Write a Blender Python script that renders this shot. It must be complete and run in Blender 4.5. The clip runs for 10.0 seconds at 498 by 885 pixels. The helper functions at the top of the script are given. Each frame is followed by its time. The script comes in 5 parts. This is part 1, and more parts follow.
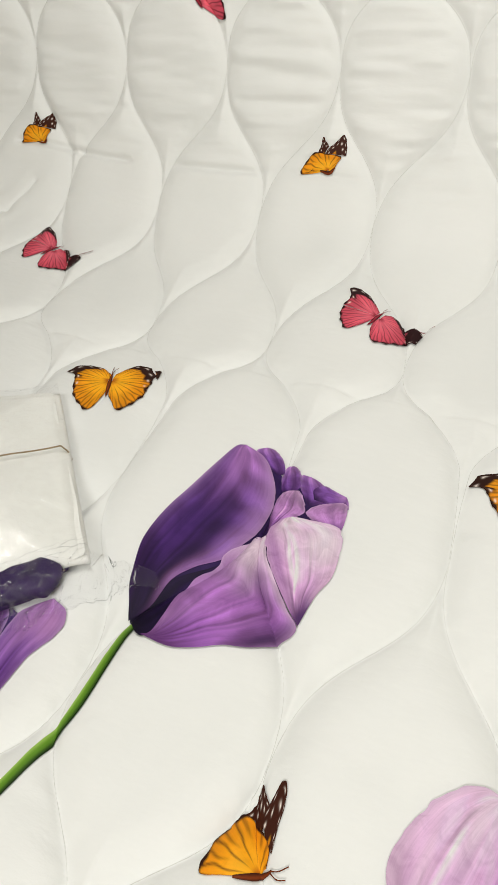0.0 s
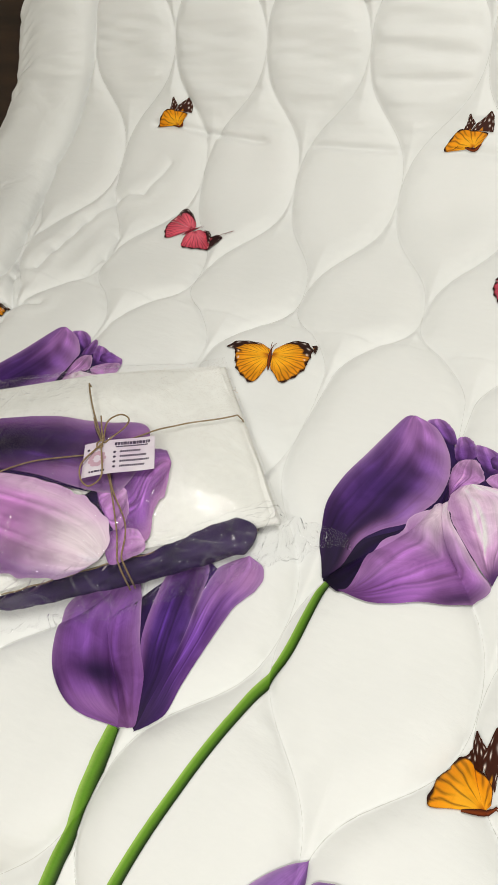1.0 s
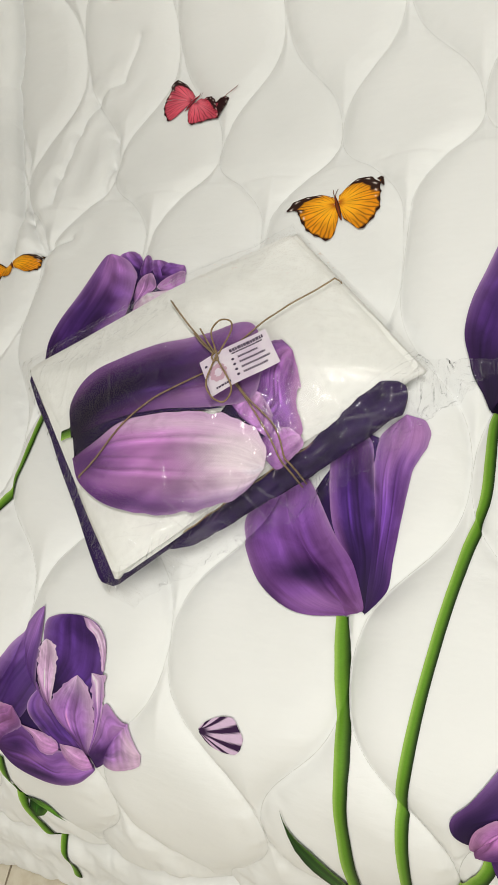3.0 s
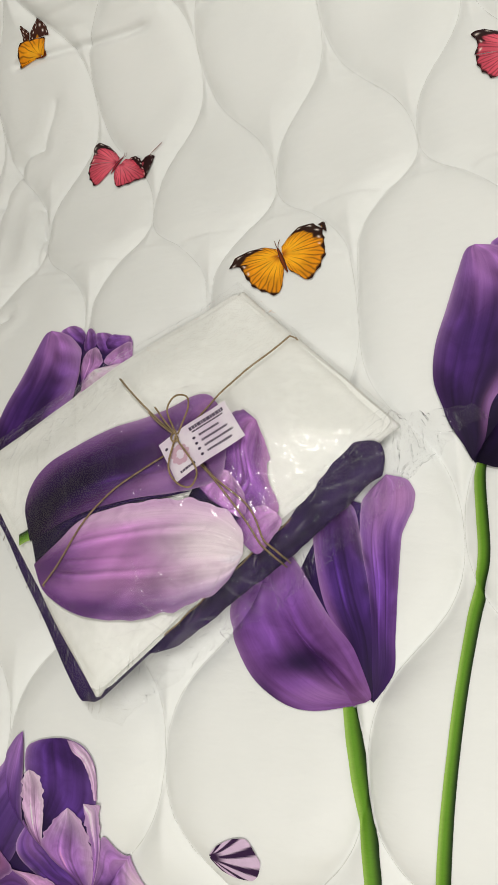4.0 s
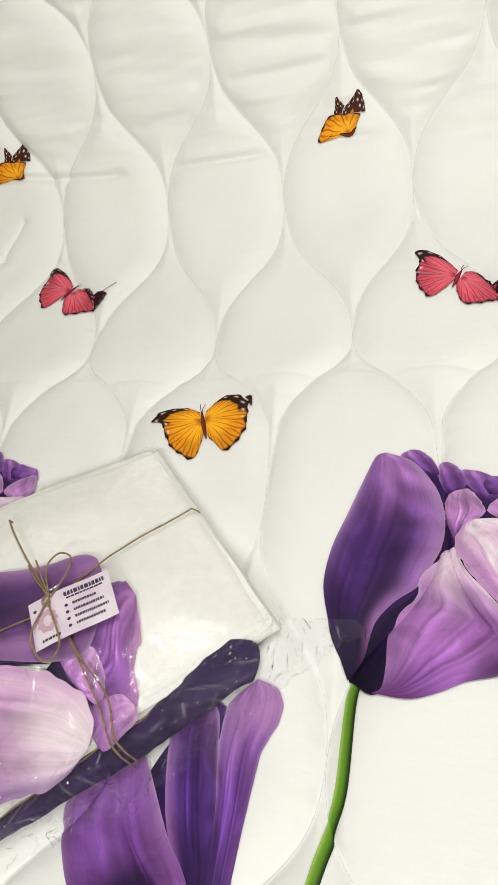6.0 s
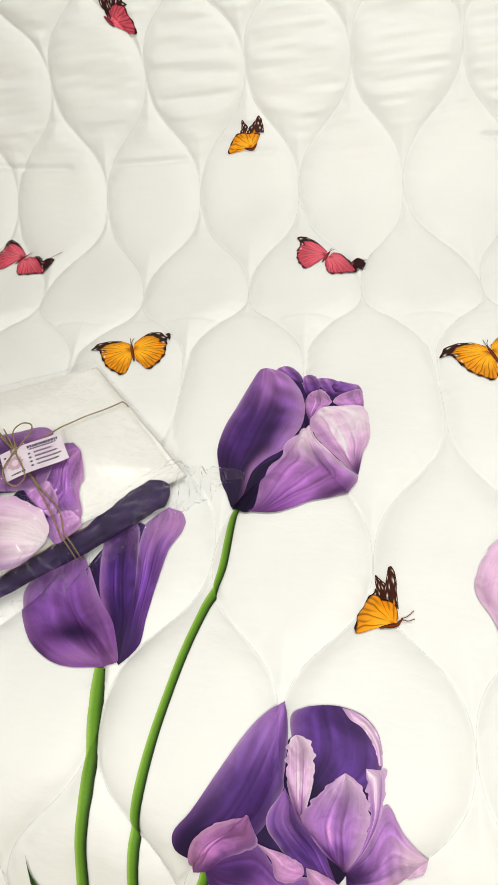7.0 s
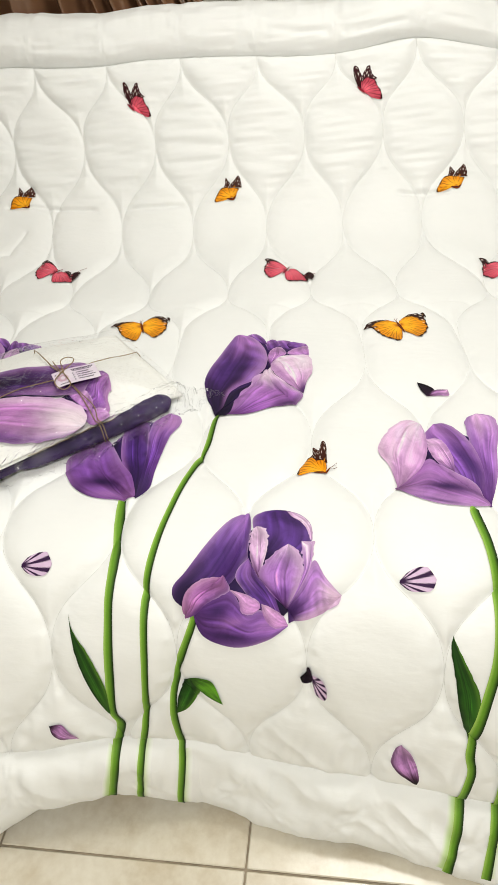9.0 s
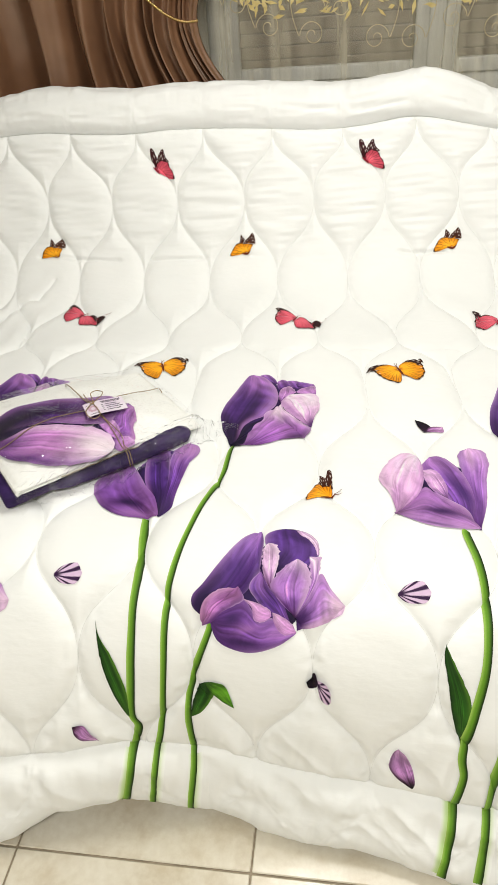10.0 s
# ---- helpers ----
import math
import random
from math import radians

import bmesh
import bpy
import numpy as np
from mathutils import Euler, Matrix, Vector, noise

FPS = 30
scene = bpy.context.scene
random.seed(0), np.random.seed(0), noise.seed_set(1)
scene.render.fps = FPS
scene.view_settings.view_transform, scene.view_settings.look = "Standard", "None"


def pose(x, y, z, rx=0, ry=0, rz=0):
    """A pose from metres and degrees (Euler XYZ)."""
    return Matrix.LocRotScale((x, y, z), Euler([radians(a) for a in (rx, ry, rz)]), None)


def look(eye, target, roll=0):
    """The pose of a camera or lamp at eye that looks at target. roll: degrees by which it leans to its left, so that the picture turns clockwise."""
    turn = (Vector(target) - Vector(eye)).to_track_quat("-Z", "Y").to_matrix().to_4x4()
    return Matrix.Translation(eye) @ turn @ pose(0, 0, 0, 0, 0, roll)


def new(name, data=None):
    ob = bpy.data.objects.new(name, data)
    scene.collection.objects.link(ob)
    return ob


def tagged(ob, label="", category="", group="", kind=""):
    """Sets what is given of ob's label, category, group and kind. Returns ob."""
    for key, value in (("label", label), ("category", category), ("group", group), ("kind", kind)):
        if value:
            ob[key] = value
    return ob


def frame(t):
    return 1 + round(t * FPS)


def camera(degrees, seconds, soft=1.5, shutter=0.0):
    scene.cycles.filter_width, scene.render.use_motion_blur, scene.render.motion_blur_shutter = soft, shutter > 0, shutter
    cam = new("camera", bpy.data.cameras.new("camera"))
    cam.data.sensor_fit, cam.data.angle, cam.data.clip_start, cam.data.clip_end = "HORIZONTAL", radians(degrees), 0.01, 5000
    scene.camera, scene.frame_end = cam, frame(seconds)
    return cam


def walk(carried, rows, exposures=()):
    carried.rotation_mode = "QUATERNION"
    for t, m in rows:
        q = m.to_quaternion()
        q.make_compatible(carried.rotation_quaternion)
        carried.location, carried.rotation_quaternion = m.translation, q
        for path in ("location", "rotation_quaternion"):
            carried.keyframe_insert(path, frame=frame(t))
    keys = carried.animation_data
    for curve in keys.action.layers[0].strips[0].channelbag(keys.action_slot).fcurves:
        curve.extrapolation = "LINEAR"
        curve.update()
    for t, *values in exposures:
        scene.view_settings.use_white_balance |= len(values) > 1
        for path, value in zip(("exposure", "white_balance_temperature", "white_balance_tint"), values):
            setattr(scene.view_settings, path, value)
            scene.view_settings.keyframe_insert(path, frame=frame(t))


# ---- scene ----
cam = camera(40.6, 10.0, soft=0.7)
PATH = [
    (0, (0.644, 0.282, 0.667), (-0.043, 1.499, -0.764), -7.4),
    (0.5, (0.591, 0.242, 0.701), (-0.186, 1.404, -0.730), -9.6),
    (1, (0.516, 0.172, 0.701), (-0.297, 1.291, -0.743), -11.5),
    (1.5, (0.477, 0.135, 0.707), (-0.368, 1.162, -0.787), -17.1),
    (2, (0.441, 0.114, 0.727), (-0.442, 1.032, -0.815), -24.7),
    (2.2, (0.419, 0.115, 0.724), (-0.465, 0.999, -0.837), -26.7),
    (3.3, (0.379, 0.181, 0.699), (-0.472, 0.973, -0.928), -43.2),
    (3.5, (0.368, 0.195, 0.697), (-0.456, 1.004, -0.935), -43.3),
    (4, (0.368, 0.234, 0.684), (-0.408, 1.112, -0.938), -42.5),
    (4.5, (0.357, 0.272, 0.678), (-0.359, 1.140, -0.976), -43.4),
    (5, (0.366, 0.309, 0.661), (-0.377, 1.196, -0.971), -45.6),
    (5.5, (0.369, 0.337, 0.675), (-0.275, 1.386, -0.902), -34.2),
    (6, (0.417, 0.324, 0.694), (-0.183, 1.489, -0.817), -21.3),
    (6.2, (0.447, 0.280, 0.717), (-0.116, 1.518, -0.750), -16.3),
    (7.3, (0.516, -0.080, 0.805), (0.183, 1.208, -0.689), -10.9),
    (7.5, (0.515, -0.107, 0.806), (0.191, 1.191, -0.680), -10.6),
    (8, (0.532, -0.247, 0.835), (0.249, 1.170, -0.548), -6.3),
    (8.5, (0.556, -0.360, 0.845), (0.296, 1.075, -0.524), -5.2),
    (9, (0.582, -0.533, 0.856), (0.293, 0.964, -0.438), -6.6),
    (9.5, (0.591, -0.627, 0.882), (0.359, 0.940, -0.339), -5.1),
    (10, (0.572, -0.667, 0.905), (0.284, 0.924, -0.272), -4.9),
]
EXPOSURES = [(0.0, -0.56), (2.0, -0.46), (4.5, -0.62), (5.0, -0.42), (5.5, -0.37), (6.2, -0.40), (7.5, -0.34), (8.2, -0.33), (9.2, -0.25), (10.0, -0.19)]
walk(cam, [(t, look(eye, target, roll)) for t, eye, target, roll in PATH], EXPOSURES)

# ---- light ----
world = bpy.data.worlds.new("room_air")
scene.world = world
world.use_nodes = True
world.node_tree.nodes["Background"].inputs[0].default_value = (0.9, 0.95, 1.0, 1)
world.node_tree.nodes["Background"].inputs[1].default_value = 0.10


def lamp(name, place, size, watts, colour, target):
    data = bpy.data.lights.new(name, "AREA")
    data.shape, data.size, data.size_y, data.energy, data.color = "RECTANGLE", size[0], size[1], watts, colour
    ob = new(name, data)
    ob.matrix_world = look(place, target)
    return ob


lamp("unseen_ceiling_lamp", (0.75, 0.66, 2.08), (1.25, 0.14), 34, (1.0, 0.985, 0.93), (0.8, 0.75, 0))
# second lamp, out of view, added to brighten the quilt's front drop and hem
lamp("unseen_ceiling_lamp", (0.5, -1.5, 2.08), (1.25, 0.14), 57, (1.0, 0.983, 0.925), (0.4, -1.0, 0))

FLOOR = -0.56

# ---- materials ----


def srgb(r, g, b):
    return np.array([((c / 255 + .055) / 1.055) ** 2.4 if c > 10 else c / 255 / 12.92 for c in (r, g, b)])


class Nodes:
    """A node material under construction."""

    def __init__(self, name, rough=.5, metal=0.0):
        self.mat = bpy.data.materials.new(name)
        self.mat.use_nodes = True
        self.tree = self.mat.node_tree
        self.bsdf = self.tree.nodes["Principled BSDF"]
        self.bsdf.inputs["Roughness"].default_value, self.bsdf.inputs["Metallic"].default_value = rough, metal

    def add(self, kind, **values):
        n = self.tree.nodes.new(kind)
        for k, v in values.items():
            key = k.replace("_", " ")
            n.inputs[key].default_value = v
        return n

    def link(self, a, b):
        self.tree.links.new(a, b)

    def coords(self, which="Object", scale=(1, 1, 1)):
        c, m = self.tree.nodes.new("ShaderNodeTexCoord"), self.tree.nodes.new("ShaderNodeMapping")
        m.inputs["Scale"].default_value = scale
        self.link(c.outputs[which], m.inputs["Vector"])
        return m.outputs[0]

    def noise(self, vector, scale, detail=4.0, rough=.55):
        n = self.add("ShaderNodeTexNoise", Scale=scale, Detail=detail, Roughness=rough)
        self.link(vector, n.inputs["Vector"])
        return n.outputs["Fac"]

    def ramp(self, fac, stops):
        n = self.tree.nodes.new("ShaderNodeValToRGB")
        while len(n.color_ramp.elements) < len(stops):
            n.color_ramp.elements.new(.5)
        for e, (at, c) in zip(n.color_ramp.elements, stops):
            e.position, e.color = at, (*c, 1)
        self.link(fac, n.inputs[0])
        return n.outputs[0]

    def mix(self, kind, fac, a, b):
        n = self.tree.nodes.new("ShaderNodeMix")
        n.data_type, n.blend_type = "RGBA", kind
        for i, v in ((0, fac), (6, a), (7, b)):
            if hasattr(v, "is_output"):
                self.link(v, n.inputs[i])
            else:
                n.inputs[i].default_value = (*v, 1) if i else v
        return n.outputs[2]

    def bump(self, height, strength, distance):
        n = self.add("ShaderNodeBump", Strength=strength, Distance=distance)
        self.link(height, n.inputs["Height"])
        last = self.bsdf.inputs["Normal"].links
        if last:
            self.link(last[0].from_socket, n.inputs["Normal"])
        self.link(n.outputs[0], self.bsdf.inputs["Normal"])

    def colour(self, socket):
        self.link(socket, self.bsdf.inputs["Base Color"])

    def set(self, **values):
        for k, v in values.items():
            self.bsdf.inputs[k.replace("_", " ")].default_value = v
        return self


def mottled(name, dark, light, scale, rough, bump=.2, depth=.002, metal=0.0, stretch=(1, 1, 1), which="Object"):
    """A surface of two tones with grain at two scales."""
    m = Nodes(name, rough, metal)
    v = m.coords(which, stretch)
    big, fine = m.noise(v, scale, 3), m.noise(v, scale * 9, 5)
    m.colour(m.mix("MULTIPLY", .35, m.ramp(big, [(.3, dark), (.7, light)]), m.ramp(fine, [(.2, (.72, .72, .72)), (.8, (1, 1, 1))])))
    m.bump(fine, bump, depth)
    return m


COTTON = Nodes("white_microfibre_cloth", .62)
_v = COTTON.coords()
COTTON.colour(COTTON.ramp(COTTON.noise(_v, 5, 3), [(.3, (.80, .812, .80)), (.7, (.84, .848, .836))]))
COTTON.bump(COTTON.noise(_v, 900, 2), .10, .0006)
COTTON.bump(COTTON.noise(COTTON.coords("Object", (1, 2.2, 2.2)), 34, 4, .5), .16, .006)
COTTON.set(Sheen_Weight=.15, Sheen_Roughness=.5)
COTTON = COTTON.mat


def print_material(name, streak, along):
    """Dyed cloth: the colour stands in the mesh's own colour layer, with fine streaks along each petal."""
    m = Nodes(name, .65).set(Specular_IOR_Level=.22)
    c = m.tree.nodes.new("ShaderNodeVertexColor")
    c.layer_name = "dye"
    uv = m.coords("UV", along)
    f = m.noise(uv, 1.0, 5, .6)
    g = m.noise(m.coords("UV", (along[0] * 3.1, along[1] * 1.7, 1)), 1.0, 4, .6)
    # cross ripples and a bent pattern of veins, with a fine bleed of the ink
    bend = m.add("ShaderNodeTexNoise", Scale=3.0, Detail=2.0)
    plain = m.coords("UV")
    m.link(plain, bend.inputs["Vector"])
    push = m.tree.nodes.new("ShaderNodeVectorMath")
    push.operation = "SCALE"
    push.inputs["Scale"].default_value = .55
    m.link(bend.outputs["Color"], push.inputs[0])
    warped = m.tree.nodes.new("ShaderNodeVectorMath")
    m.link(plain, warped.inputs[0])
    m.link(push.outputs[0], warped.inputs[1])
    stretch = m.tree.nodes.new("ShaderNodeMapping")
    stretch.inputs["Scale"].default_value = (4.0, 15.0, 1)
    m.link(warped.outputs[0], stretch.inputs["Vector"])
    ripple = m.noise(stretch.outputs[0], 1.0, 3, .5)
    bleed = m.noise(m.coords(), 330, 3, .6)
    tint = m.mix("MULTIPLY", streak, c.outputs[0], m.ramp(f, [(.32, (.50, .38, .48)), (.62, (1.0, 1.0, 1.0))]))
    tint = m.mix("MULTIPLY", streak * .7, tint, m.ramp(g, [(.34, (.62, .52, .62)), (.60, (1.0, 1.0, 1.0))]))
    tint = m.mix("MULTIPLY", streak * .9, tint, m.ramp(ripple, [(.36, (.55, .45, .56)), (.56, (1.0, 1.0, 1.0))]))
    m.colour(m.mix("MULTIPLY", streak * .5, tint, m.ramp(bleed, [(.3, (.74, .68, .74)), (.65, (1.0, 1.0, 1.0))])))
    m.bump(m.noise(m.coords(), 900, 2), .10, .0006)
    return m.mat


PETAL_DYE = print_material("petal_dye", .30, (15, 2.2, 1))
WING_DYE = print_material("wing_dye", .10, (30, 4, 1))
STEM_DYE = print_material("stem_dye", .14, (2, 30, 1))
BLEED_DYE = print_material("bleed_dye", 0.0, (2, 30, 1))

# ---- mesh helpers ----


def part(name, bm, material, parent=None, label="", smooth=True):
    """Links a bmesh or a mesh as one object, under a thing or a part if given."""
    me = bm
    if isinstance(bm, bmesh.types.BMesh):
        me = bpy.data.meshes.new(name)
        bm.normal_update()
        bm.to_mesh(me)
        bm.free()
    if material and not me.materials:
        me.materials.append(material)
    if smooth:
        me.polygons.foreach_set("use_smooth", [True] * len(me.polygons))
    ob = new(name, me)
    if parent:
        ob.parent = parent
        m, up = Matrix(), parent
        while up:
            m = up.matrix_parent_inverse @ up.matrix_basis @ m if up.parent else up.matrix_basis @ m
            up = up.parent
        ob.matrix_parent_inverse = m.inverted()
    if label:
        tagged(ob, label)
    return ob


def thing(name, place, label, category, group="", kind=""):
    ob = new(name)
    ob.location, ob.empty_display_size = place, .05
    return tagged(ob, label, category, group, kind)


def grid_mesh(name, verts, dye=None, uv=None, closed=False):
    """A mesh from an array of rows x columns x 3."""
    n, m = verts.shape[:2]
    i = np.arange(n * m).reshape(n, m)
    if closed:
        i = np.concatenate([i, i[:, :1]], 1)
    q = np.stack([i[:-1, :-1], i[:-1, 1:], i[1:, 1:], i[1:, :-1]], -1).reshape(-1, 4)
    me = bpy.data.meshes.new(name)
    me.vertices.add(n * m)
    me.vertices.foreach_set("co", verts.reshape(-1))
    me.loops.add(q.size)
    me.loops.foreach_set("vertex_index", q.reshape(-1).astype(np.int32))
    me.polygons.add(len(q))
    me.polygons.foreach_set("loop_start", np.arange(0, q.size, 4, dtype=np.int32))
    me.update(calc_edges=True)
    if dye is not None:
        layer = me.color_attributes.new("dye", "FLOAT_COLOR", "POINT")
        layer.data.foreach_set("color", np.concatenate([dye, np.ones((*dye.shape[:2], 1))], -1).reshape(-1).astype(np.float32))
    if uv is not None:
        lay = me.uv_layers.new(name="uv")
        lay.data.foreach_set("uv", uv.reshape(-1, 2)[q.reshape(-1)].reshape(-1).astype(np.float32))
    return me


def box(bm, lo, hi, bevel=0.0, segments=2):
    r = bmesh.ops.create_cube(bm, size=1)
    lo, hi = Vector(lo), Vector(hi)
    for v in r["verts"]:
        v.co = Vector([(a + b) / 2 + c * (b - a) for a, b, c in zip(lo, hi, v.co)])
    if bevel:
        es = list({e for v in r["verts"] for e in v.link_edges})
        bmesh.ops.bevel(bm, geom=es, offset=bevel, segments=segments, affect="EDGES", profile=.6)
    return bm


def boxed(lo, hi, bevel=0.0, segments=2):
    return box(bmesh.new(), lo, hi, bevel, segments)


def tube(name, line, radius, sides=8):
    """A round cord along an array of places."""
    line = np.array(line, float)
    d = np.gradient(line, axis=0)
    d /= np.linalg.norm(d, axis=1)[:, None] + 1e-9
    a = np.cross(d, [0, 0, 1.0])
    bad = np.linalg.norm(a, axis=1) < .05
    a[bad] = np.cross(d[bad], [0, 1.0, 0])
    a /= np.linalg.norm(a, axis=1)[:, None]
    b = np.cross(d, a)
    w = np.linspace(0, 2 * np.pi, sides, endpoint=False)
    r = np.broadcast_to(np.array(radius, float), (len(line),))[:, None, None]
    return grid_mesh(name, line[:, None] + r * (np.cos(w)[None, :, None] * a[:, None] + np.sin(w)[None, :, None] * b[:, None]), closed=True)


def lattice_noise(x, y, seed):
    """Smooth value noise in -1..1 with cells of unit size."""
    t = np.random.RandomState(seed).uniform(-1, 1, (64, 64))
    i, j = np.floor(x).astype(int), np.floor(y).astype(int)
    u, v = x - i, y - j
    u, v = u * u * (3 - 2 * u), v * v * (3 - 2 * v)
    g = lambda a, b: t[a % 64, b % 64]
    return (g(i, j) * (1 - u) + g(i + 1, j) * u) * (1 - v) + (g(i, j + 1) * (1 - u) + g(i + 1, j + 1) * u) * v


# ---- the quilt's form ----
def spline(pts, n=24):
    q = [np.array(a, float) for a in pts]
    q = [2 * q[0] - q[1], *q, 2 * q[-1] - q[-2]]
    u = np.linspace(0, 1, n, endpoint=False)[:, None]
    out = [.5 * (2 * b + (c - a) * u + (2 * a - 5 * b + 4 * c - d) * u ** 2 + (3 * b - a - 3 * c + d) * u ** 3) for a, b, c, d in zip(q, q[1:], q[2:], q[3:])]
    return np.vstack(out + [q[-2][None]])


PROFILE = spline([(-0.042, -0.56), (0.007, -0.462), (0.021, -0.35), (0.042, -0.224), (0.084, -0.105), (0.154, -0.028), (0.28, 0), (0.56, 0.0042), (0.91, 0.0042), (1.204, 0.014),
                  (1.33, 0.049), (1.414, 0.126), (1.47, 0.224), (1.54, 0.3668), (1.608, .510), (1.640, .565), (1.685, .582), (1.745, .560), (1.780, .48), (1.795, .36)])
ARC = np.concatenate([[0], np.cumsum(np.linalg.norm(np.diff(PROFILE, axis=0), axis=1))])


def flare(x):
    """How far the hem stands out from the sofa's front."""
    return np.interp(x, [-1.2, -.14, .03, .17, .31, .45, .7, 1.12, 1.5, 2.1], [.14, .126, .105, .04, 0, .014, .063, .12, .1, .04])


def base(x, p):
    """The quilt's middle layer at x across and p along it from the hem."""
    y, z = np.interp(p, ARC, PROFILE[:, 0]), np.interp(p, ARC, PROFILE[:, 1])
    k = np.clip((.56 - p) / .56, 0, 1.1)
    y = y - flare(x) * k ** 1.3
    return np.stack([x + 0 * y, y, z + 0 * x], -1)

CELL = 0.2205
ROW_AT = [.196, .435, .675, .903, 1.182, 1.492, 1.80, 2.05, 2.282]
ROW_SHIFT = [-.034, -.033, -.033, -.039, -.041, -.067, -.099, -.098, -.124]
# the rows of cells, with the long necks under the cells in the middle of the seat
PHASE_AT = [.196, .435, .675, .903, 1.182, 1.33, 1.415, 1.492, 1.80, 2.05, 2.282]
PHASE = [8, 7, 6, 5, 4, 3.80, 3.48, 3, 2, 1, 0]
TOP_SEAM = 2.285


def low_seam(x):
    return np.interp(x, [-1.2, -.3, -.1, .16, .32, .45, .85, 1.6], [.19, .20, .215, .235, .205, .185, .17, .18])


def hem(a):
    """Where the hem runs; a: share of the quilt's width."""
    x = -1.25 + 2.87 * a
    return np.interp(x, [-1.2, -.25, -.08, .0, .13, .26, .42, .6, .8, 1.6], [.0, .01, .05, .09, .09, .05, .015, .03, .01, .0])


def smooth(a, b, x):
    t = np.clip((x - a) / (b - a), 0, 1)
    return t * t * (3 - 2 * t)


def left_edge(p):
    return np.interp(p, [0, 1.2, 1.5, 1.78, 2.0, 2.3, 2.8], [-1.25, -1.22, -1.12, -1.06, -.93, -.88, -.85])


def left_seam(p):
    return np.interp(p, [1.0, 1.2, 1.31, 1.413, 1.541, 1.674, 1.769, 1.856, 1.985, 2.28, 2.8], [-.64, -.61, -.586, -.598, -.652, -.71, -.734, -.704, -.66, -.63, -.61])


def seam_line(k, p):
    """The wavy stitch line number k at p; neighbours meet by turns."""
    phase = np.interp(p, PHASE_AT, PHASE, left=8 + 1, right=0)
    phase = np.where(p < ROW_AT[0], 8 + (ROW_AT[0] - p) / .23, phase)
    g = np.tanh(1.05 * np.cos(np.pi * phase)) / np.tanh(1.05) * .99
    return np.interp(p, ROW_AT, ROW_SHIFT) + CELL / 2 * (k + .5) - (-1) ** k * CELL / 4 * g


CREASES = [([(-.499, 1.697), (-.522, 1.61), (-.53, 1.50), (-.524, 1.43)], .010), ([(-.424, 1.583), (-.411, 1.512), (-.414, 1.45)], .007), ([(-.64, 1.52), (-.565, 1.397), (-.501, 1.312)], .012),
           ([(-.58, 1.305), (-.53, 1.318), (-.44, 1.335)], .009), ([(-.40, 1.80), (-.44, 1.72), (-.499, 1.697)], .006)]


def pillow(d, reach, height):
    dome = 1 - (1 - np.clip(d / reach, 0, 1)) ** 2.9
    return height * (.86 * dome + .14 * (1 - np.exp(-d / .0035)))


